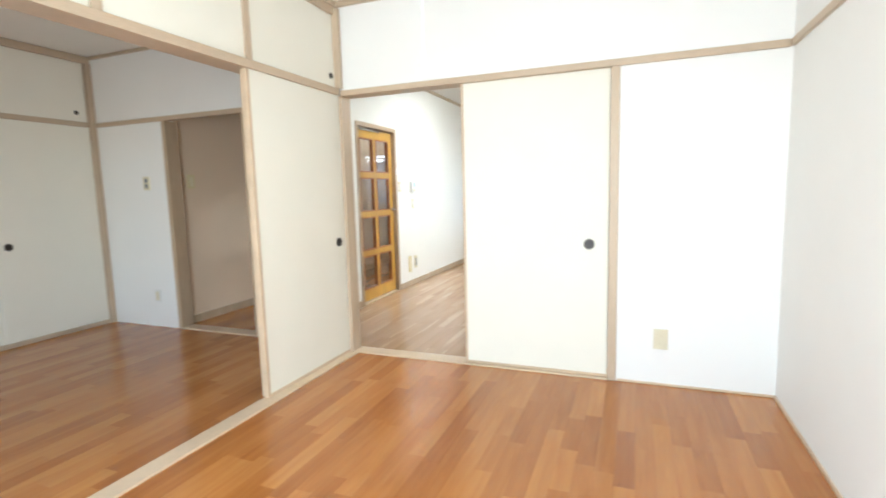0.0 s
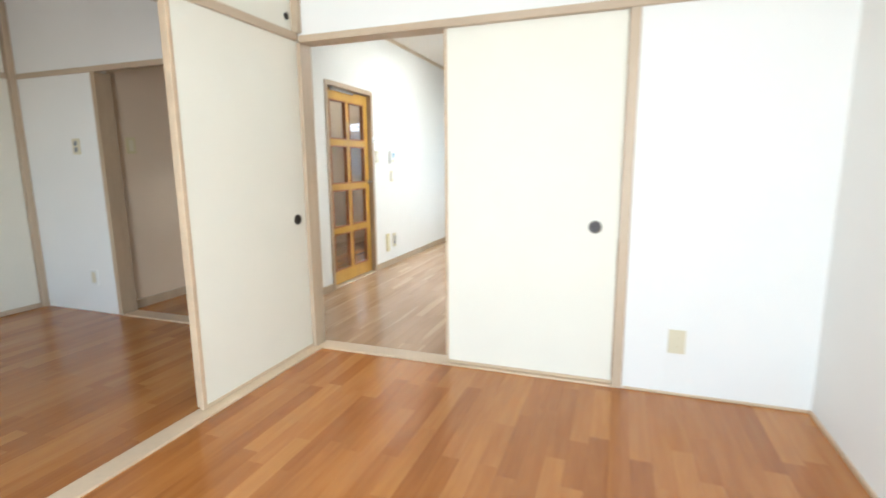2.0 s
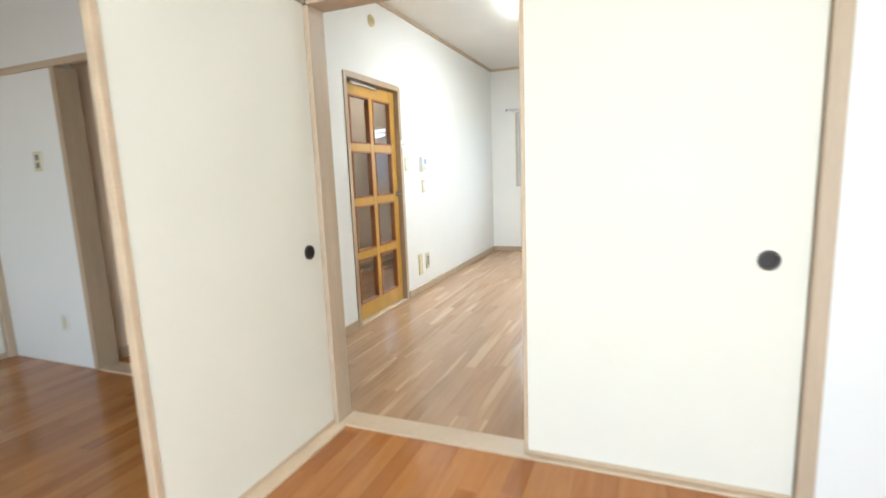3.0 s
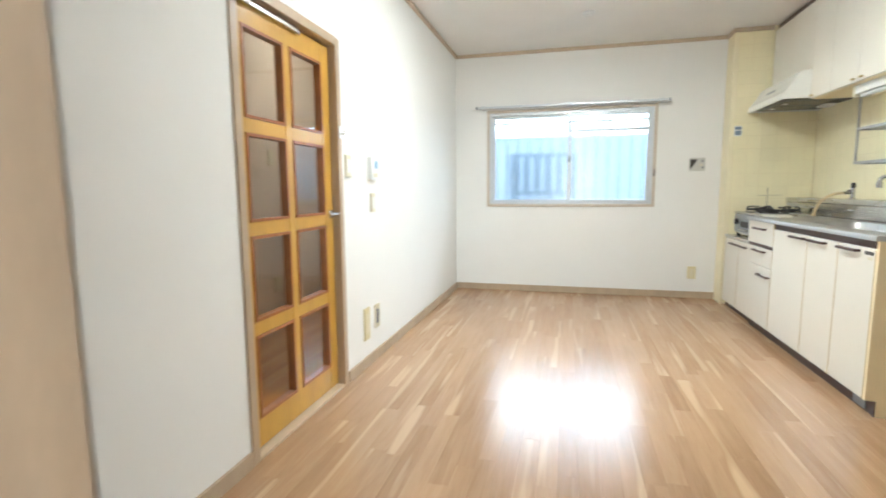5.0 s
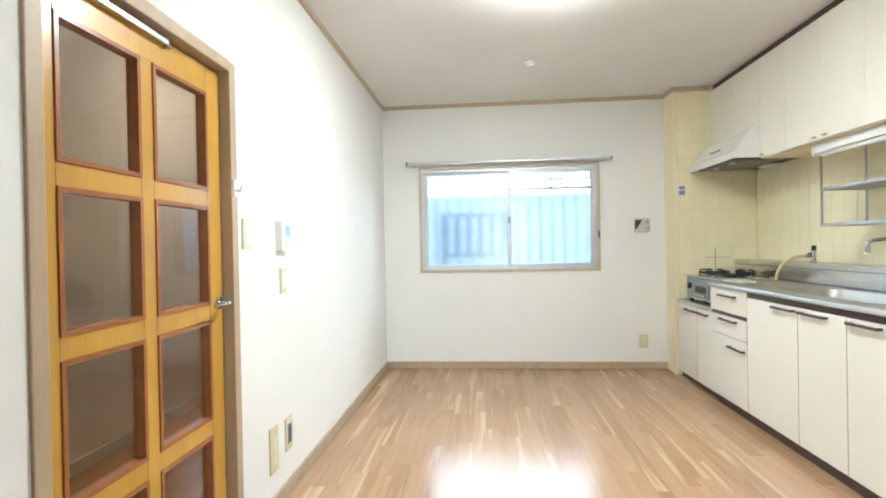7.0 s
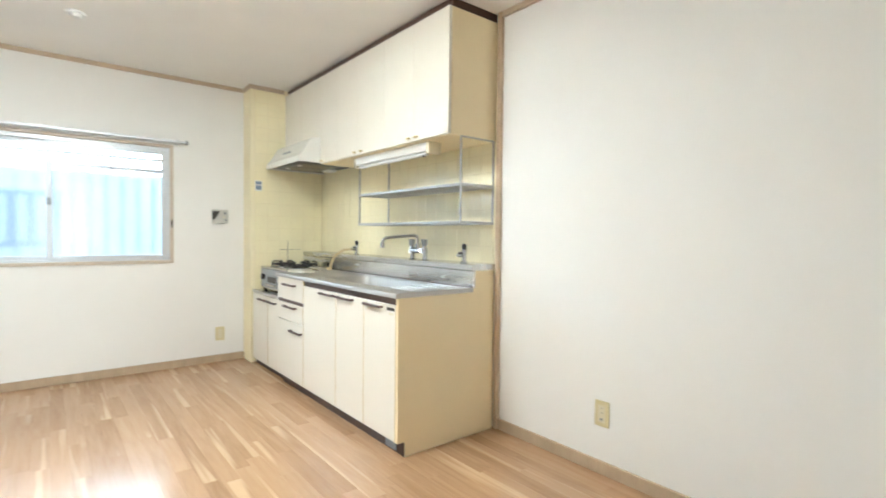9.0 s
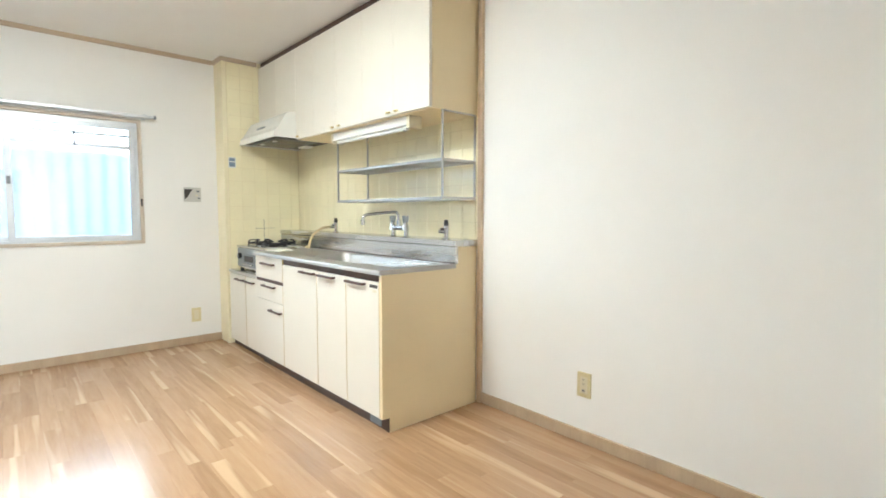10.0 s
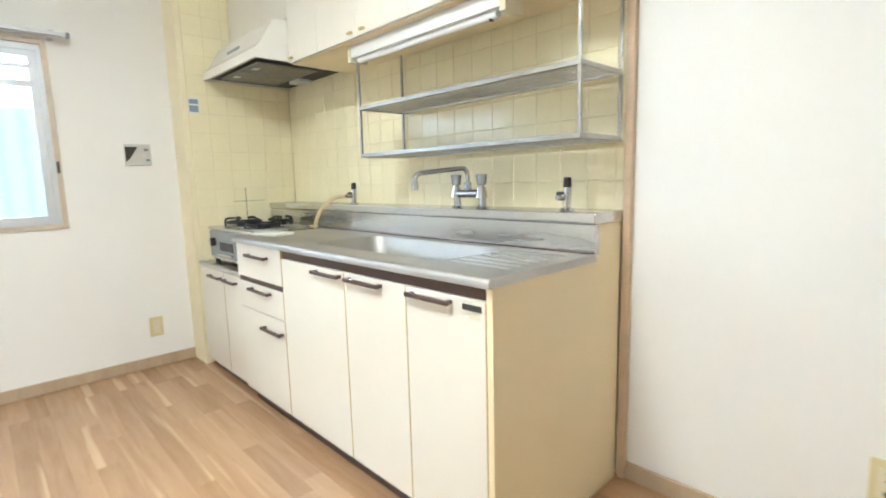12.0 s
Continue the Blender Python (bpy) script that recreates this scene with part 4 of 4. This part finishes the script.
part("grill_window", boxes((SX_ - 0.0105, SX_ - 0.0075, SY0 + 0.20, SY1 - 0.20, 0.715, 0.762)), SLOT, grill, "dark grill window")
for y in (SY0 + 0.085, SY1 - 0.085):
    k = part("knob", disc((SX_ - 0.008, y, 0.755), "x", 0.023, 0.026, 24, bevel=0.003), IRON, stove, "black control knob", True)
    part("pointer", boxes((SX_ - 0.025, SX_ - 0.020, y - 0.003, y + 0.003, 0.740, 0.774), bevel=0.001), PANELGREY, k)
for x in (0.0, 0.33):
    for y in (SY0 + 0.04, SY1 - 0.04):
        part("foot", disc((x, y, 0.643), "z", 0.014, 0.02, 12), IRON, stove)
for by, bx_ in ((SY0 + 0.155, 0.115), (SY1 - 0.155, 0.115), ((SY0 + SY1) / 2, 0.290)):
    s = 0.060 if bx_ > 0.25 else 0.092
    part("drip_pan", disc((bx_, by, 0.8395), "z", s + 0.012, 0.004, 32), RIMGREY, stove, "dark drip pan", True)
    b = part("burner", disc((bx_, by, 0.852), "z", s * 0.42, 0.022, 28, s * 0.38, bevel=0.003), IRON, stove, "black cast burner", True)
    part("trivet_ring", ring((bx_, by, 0.860), "z", s, s - 0.012, 0.014, 28), IRON, b)
    for k in range(5):
        a = 2 * math.pi * k / 5 + 0.3
        c, sn = math.cos(a), math.sin(a)
        part("prong", pipe([(bx_ + s * c, by + s * sn, 0.842), (bx_ + s * c, by + s * sn, 0.874), (bx_ + (s - 0.02) * c, by + (s - 0.02) * sn, 0.884), (bx_ + s * 0.4 * c, by + s * 0.4 * sn, 0.882)], 0.0055, 8, 3), IRON, b)

booklet = thing("booklet", (0.03, 6.70, 0.826), "thin white folded booklet lying on the worktop", "booklet")
def leaf_sheet(z, grow, turn):
    bm = boxes((-0.055 - grow, 0.055, -0.085, 0.085 + grow, 0, 0.006), bevel=0.001)
    bmesh.ops.transform(bm, matrix=pose(0.035, 6.700, z, 0, 0, turn), verts=bm.verts)
    return bm
part("page", leaf_sheet(0.8264, 0, 12), PAPER, booklet)
part("cover", leaf_sheet(0.8327, 0.004, 20), PAPER, booklet)

# taps
def gas_cock(x, y, z, black=True):
    t = thing("gas_valve", (x, y, z), "chrome gas valve with a black knob on the ledge", "valve", "gas valves")
    part("flange", disc((x, y, z + 0.004), "z", 0.028, 0.012, 24, 0.020), CHROME, t, "", True)
    part("body", disc((x, y, z + 0.035), "z", 0.012, 0.06, 20, 0.014), CHROME, t, "", True)
    part("spout", disc((x - 0.022, y + 0.01, z + 0.045), "x", 0.009, 0.045, 16, 0.012), CHROME, t, "", True)
    part("neck", disc((x, y, z + 0.072), "z", 0.015, 0.016, 20, 0.012), CHROME, t, "", True)
    part("side_tap", disc((x - 0.012, y + 0.020, z + 0.056), "y", 0.009, 0.02, 14), IRON, t, "black side knob", True)
    part("knob", disc((x, y, z + 0.095), "z", 0.014, 0.034, 20, 0.012, bevel=0.003), IRON, t, "black plastic knob", True)
gas_cock(0.440, 5.325, 0.954)
gas_cock(0.446, 6.605, 0.954)
hose = thing("gas_hose", (0.45, 6.72, 0.82), "beige rubber gas hose looping down to the stove", "hose")
part("tube", pipe([(0.400, 6.617, 0.998), (0.352, 6.645, 0.990), (0.300, 6.680, 0.945), (0.278, 6.705, 0.885), (0.285, 6.735, 0.842), (0.302, 6.775, 0.838), (0.315, 6.840, 0.838)], 0.0100, 12, 8), RUBBER, hose, "", True)
TX, TY, TZ = 0.432, 5.770, 0.954
tap = thing("mixer_tap", (TX, TY, TZ), "chrome two-handle mixer tap with a long spout", "tap")
for y in (TY - 0.068, TY + 0.068):
    part("leg", disc((TX + 0.006, y, TZ + 0.026), "z", 0.016, 0.052, 24, 0.013), CHROME, tap, "", True)
    part("flange", disc((TX + 0.006, y, TZ + 0.004), "z", 0.026, 0.008, 24, 0.020), CHROME, tap, "", True)
    part("valve", disc((TX, y, TZ + 0.062), "z", 0.024, 0.040, 24, 0.017), CHROME, tap, "", True)
    part("collar", disc((TX, y, TZ + 0.086), "z", 0.012, 0.012, 20), CHROME, tap, "", True)
    part("handle", disc((TX, y, TZ + 0.112), "z", 0.017, 0.042, 10, 0.022, bevel=0.004), RIMGREY, tap, "grey fluted handle", True)
part("bridge", disc((TX, TY, TZ + 0.058), "y", 0.016, 0.13, 20), CHROME, tap, "", True)
part("socket_nut", disc((TX - 0.002, TY, TZ + 0.088), "z", 0.015, 0.030, 6), CHROME, tap)
part("spout", pipe([(TX - 0.002, TY, TZ + 0.06), (TX - 0.003, TY + 0.001, TZ + 0.128), (TX - 0.012, TY + 0.003, TZ + 0.150), (TX - 0.036, TY + 0.008, TZ + 0.156),
                    (0.235, TY + 0.034, TZ + 0.143), (0.206, TY + 0.038, TZ + 0.138), (0.190, TY + 0.040, TZ + 0.124), (0.187, TY + 0.041, TZ + 0.100)], 0.0090, 14), CHROME, tap, "long swivel spout", True)
part("aerator", disc((0.187, TY + 0.041, TZ + 0.094), "z", 0.013, 0.03, 20), CHROME, tap, "", True)

# ---- wall units, hood, rack, strip light ----
UX, UZ0, UZ1 = 0.212, 1.655, 2.330
def wall_unit(y0, y1, z0, splits, knobs, label):
    u = thing("wall_cabinet", ((UX + KX1) / 2, (y0 + y1) / 2, z0), label, "cabinet", "wall units")
    part("body", boxes((UX + 0.020, KX1 - 0.002, y0 + 0.0005, y1 - 0.0005, z0, UZ1)), CABSIDE, u, "yellowed laminate carcass")
    for a, b in zip(splits, splits[1:]):
        d = part("door", boxes((UX, UX + 0.019, a + 0.0007, b - 0.0007, z0 + 0.004, UZ1), bevel=0.002), CABINET, u)
        for k in knobs:
            if a < k < b:
                part("knob", boxes((UX - 0.016, UX + 0.001, k - 0.014, k + 0.014, z0 + 0.018, z0 + 0.028), bevel=0.003), EDGE, d, "small brass-coloured knob", True)
    return u
wall_unit(5.205, 5.845, UZ0, (5.205, 5.525, 5.845), (5.493, 5.568), "cream two-door wall cabinet above the sink")
wall_unit(5.845, 6.49, UZ0, (5.845, 6.17, 6.49), (6.128, 6.215), "cream two-door wall cabinet above the shelf rack")
wall_unit(6.49, 6.765, UZ0, (6.49, 6.765), (6.735,), "narrow cream wall cabinet beside the hood")
wall_unit(6.765, BAY - 0.004, 1.870, (6.765, 7.12, BAY - 0.004), (), "cream wall cabinet above the hood")
# dark brown filler stands in for shade in the gap below the ceiling
setting("trim_gap_shade", boxes((UX + 0.024, KX1 - 0.002, 5.21, BAY - 0.006, UZ1 + 0.001, KC - 0.001)), BROWN, "dark filler painted for the shaded gap above the wall cabinets", "trim")

hood = thing("range_hood", (0.3, 7.11, 1.665), "white enamel range hood with a dark greasy filter", "range hood")
hy0, hy1 = 6.77, 7.470
part("shell", prism([(0.045, 1.690), (0.045, 1.712), (0.075, 1.745), (0.135, 1.845), (0.155, 1.858), (0.21, 1.866), (0.57, 1.866), (0.57, 1.690)], (hy0, hy1)), HOODWHITE, hood, "white enamel shell")
part("lip", boxes((0.040, 0.056, hy0 - 0.002, hy1 + 0.002, 1.668, 1.694), (0.056, 0.57, hy0 - 0.002, hy0 + 0.010, 1.668, 1.694), (0.056, 0.57, hy1 - 0.010, hy1 + 0.002, 1.668, 1.694)), HOODWHITE, hood)
part("filter", boxes((0.06, 0.56, hy0 + 0.014, hy1 - 0.014, 1.678, 1.688)), IRON, hood, "dark filter recess")
for i in range(2):
    y = hy0 + 0.095 + 0.245 * i
    fr = part("filter_frame", boxes((0.095, 0.425, y, y + 0.012, 1.662, 1.674), (0.095, 0.425, y + 0.226, y + 0.238, 1.662, 1.674),
                                    (0.095, 0.107, y + 0.012, y + 0.226, 1.662, 1.674), (0.413, 0.425, y + 0.012, y + 0.226, 1.662, 1.674), bevel=0.002), RIMGREY, hood, "grey filter frame")
    part("mesh", boxes((0.107, 0.413, y + 0.012, y + 0.226, 1.666, 1.671)), FILTER, fr, "greasy mesh filter panel")
    part("clip", boxes((0.120, 0.150, y + 0.095, y + 0.135, 1.658, 1.662), bevel=0.001), WHITEPL, fr)
part("switch_panel", boxes((0.088, 0.094, 7.06, 7.22, 1.741, 1.782)), GREYPL, hood, "grey switch panel")
part("hood_lamp", boxes((0.455, 0.535, 7.13, 7.25, 1.660, 1.677), bevel=0.003), WHITEPL, hood)

strip = thing("strip_light", (0.31, 5.87, UZ0), "white fluorescent strip light under the wall cabinet", "strip light")
part("housing", boxes((0.262, 0.345, 5.45, 6.305, 1.602, UZ0 - 0.001), bevel=0.004), WHITEPL, strip)
part("end_block", boxes((0.258, 0.349, 5.435, 5.462, 1.585, UZ0 - 0.001), bevel=0.003), CREAMPL2, strip)
part("end_block", boxes((0.258, 0.349, 6.295, 6.318, 1.585, UZ0 - 0.001), bevel=0.003), CREAMPL2, strip)
part("tube", disc((0.290, 5.88, 1.592), "y", 0.013, 0.78, 18), TUBE, strip, "unlit fluorescent tube", True)
part("switch", disc((0.29, 5.52, 1.583), "z", 0.009, 0.012, 14), IRON, strip)

rack = thing("dish_rack_shelf", (0.43, 5.75, 1.18), "two-tier steel wire shelf hanging under the wall cabinet", "shelf rack")
rx0, rx1, ry0, ry1 = 0.295, 0.540, 5.190, 6.300
for z in (1.392, 1.186):
    sh = part("shelf_frame", boxes((rx0 - 0.006, rx0 + 0.006, ry0, ry1, z - 0.008, z + 0.008), (rx1 - 0.006, rx1 + 0.006, ry0, ry1, z - 0.008, z + 0.008),
                              (rx0 + 0.006, rx1 - 0.006, ry0, ry0 + 0.012, z - 0.008, z + 0.008), (rx0 + 0.006, rx1 - 0.006, ry1 - 0.012, ry1, z - 0.008, z + 0.008), bevel=0.0015), RACKSTEEL, rack)
    for i in range(7):
        x = rx0 + 0.022 + 0.029 * i
        part("slat", boxes((x, x + 0.016, ry0 + 0.012, ry1 - 0.012, z - 0.004, z + 0.002)), RACKSTEEL, sh)
for x in (rx0, rx1):
    for y in (ry0 + 0.006, ry1 - 0.006):
        part("upright", boxes((x - 0.0045, x + 0.0045, y - 0.0045, y + 0.0045, 1.1945, 1.3835), (x - 0.0045, x + 0.0045, y - 0.0045, y + 0.0045, 1.4005, UZ0)), RACKSTEEL, rack)
part("hanger", boxes((rx0 + 0.006, rx1 - 0.006, ry0 + 0.001, ry0 + 0.011, UZ0 - 0.008, UZ0)), RACKSTEEL, rack)

# ---- tiles ----
def bevelled_unit(name, inset_x, inset_y, mat, deep=-0.25):
    """A unit slab, top at z=0, with sloped edges."""
    bm = bmesh.new()
    lo = [bm.verts.new((x, y, -1)) for x, y in ((0, 0), (1, 0), (1, 1), (0, 1))]
    mid = [bm.verts.new((x, y, deep)) for x, y in ((0, 0), (1, 0), (1, 1), (0, 1))]
    hi = [bm.verts.new((inset_x + x * (1 - 2 * inset_x), inset_y + y * (1 - 2 * inset_y), 0)) for x, y in ((0, 0), (1, 0), (1, 1), (0, 1))]
    for a, b in ((lo, mid), (mid, hi)):
        for i in range(4):
            bm.faces.new((a[i], a[(i + 1) % 4], b[(i + 1) % 4], b[i]))
    bm.faces.new(hi)
    me = bpy.data.meshes.new(name)
    bm.to_mesh(me)
    bm.free()
    me.materials.append(mat)
    return me

def piece(name, me, parent, m):
    ob = new(name, me)
    ob.parent = parent
    ob.matrix_basis = m
    return ob

tile_mesh = bevelled_unit("tile", 0.02, 0.02, TILE)
PITCH, GAP = 0.108, 0.0020
setting_e = setting("wall_tile_backing", boxes((KX1 - 0.004, KX1 + 0.002, 5.187, BAY + 0.006, 0.90, 1.87)), GROUT, "cream grouted tile backing over the sink", "wall")
setting_n = setting("wall_bay_backing", boxes((-0.052, KX1 - 0.004, BAY + 0.004, BAY + 0.0075, 0.06, 2.347)), GROUT, "cream grouted tile backing by the stove", "wall")
part("grout_crack", boxes((0.2345, 0.2375, BAY + 0.0002, BAY + 0.0045, 0.86, 1.05), (0.16, 0.2345, BAY + 0.0002, BAY + 0.0045, 0.9705, 0.9730), (0.2375, 0.35, BAY + 0.0002, BAY + 0.0045, 0.9710, 0.9730)), BROWN, setting_n, "dark stained grout crack")
rnd = random.Random(5)
def tiles(parent, normal_m, width, height):
    u = 0.0
    while u < width - 0.01:
        w = min(PITCH, width - u)
        v = 0.0
        while v < height - 0.01:
            h = min(PITCH, height - v)
            m = normal_m(u, v) @ pose(0, 0, rnd.uniform(-0.0003, 0.0003), rnd.uniform(-0.05, 0.05), rnd.uniform(-0.05, 0.05)) @ Matrix.Diagonal((w - GAP, h - GAP, 0.0026, 1))
            piece("tile", tile_mesh, parent, m)
            v += PITCH
        u += PITCH
EAST = Matrix(((0, 0, -1, 0), (-1, 0, 0, 0), (0, 1, 0, 0), (0, 0, 0, 1)))
NORTH = Matrix(((1, 0, 0, 0), (0, 0, -1, 0), (0, 1, 0, 0), (0, 0, 0, 1)))
tiles(setting_e, lambda u, v: Matrix.Translation((KX1 - 0.0062, BAY - u, 0.944 + v)) @ EAST, BAY - 5.190, 0.92)
tiles(setting_n, lambda u, v: Matrix.Translation((-0.050 + u, BAY + 0.0018, 0.08 + v)) @ NORTH, KX1 - 0.06 + 0.10, 2.265)

# ---- floor strips ----
def strips(name, x0, x1, y0, y1, mat, width, lengths, label, seed):
    base = setting(name, boxes((x0, x1, y0, y1, -0.011, -0.0085)), JOINT, label, "floor")
    me = bevelled_unit("plank", 0.002, 0.0003, mat, -0.03)
    r = random.Random(seed)
    cols = round((x1 - x0) / width)
    w = (x1 - x0) / cols
    for c in range(cols):
        y = y0 - r.uniform(0, lengths[0])
        while y < y1 - 0.02:
            ln = r.choice(lengths)
            a, b = max(y, y0), min(y + ln, y1)
            y += ln
            if b - a < 0.03:
                continue
            xa, xb = x0 + c * w + 0.0001, x0 + (c + 1) * w - 0.0001
            piece("plank", me, base, Matrix.Translation((xa, a, r.uniform(-0.00005, 0.00005))) @ Matrix.Diagonal((xb - xa, b - a - 0.0003, 0.008, 1)))
    return base
strips("floor_east_room", RX0, RX1, RY0, RY1, FLOOR_RED, 0.0755, (0.30, 0.45, 0.606, 0.91), "glossy reddish cherry strip floor", 3)
strips("floor_west_room", WX0, -1.964, RY0, WY1, FLOOR_RED, 0.0755, (0.30, 0.45, 0.606, 0.91), "glossy reddish cherry strip floor", 4)
strips("floor_kitchen", KX0, KX1, RY1, KY1, FLOOR_TAN, 0.0755, (0.45, 0.606, 0.91, 1.2), "glossy tan walnut strip floor", 6)
strips("floor_hall", HX0, HX1, WY1, HY1, FLOOR_RED, 0.0755, (0.606, 0.91, 1.2), "reddish cherry strip floor in the hall", 7)
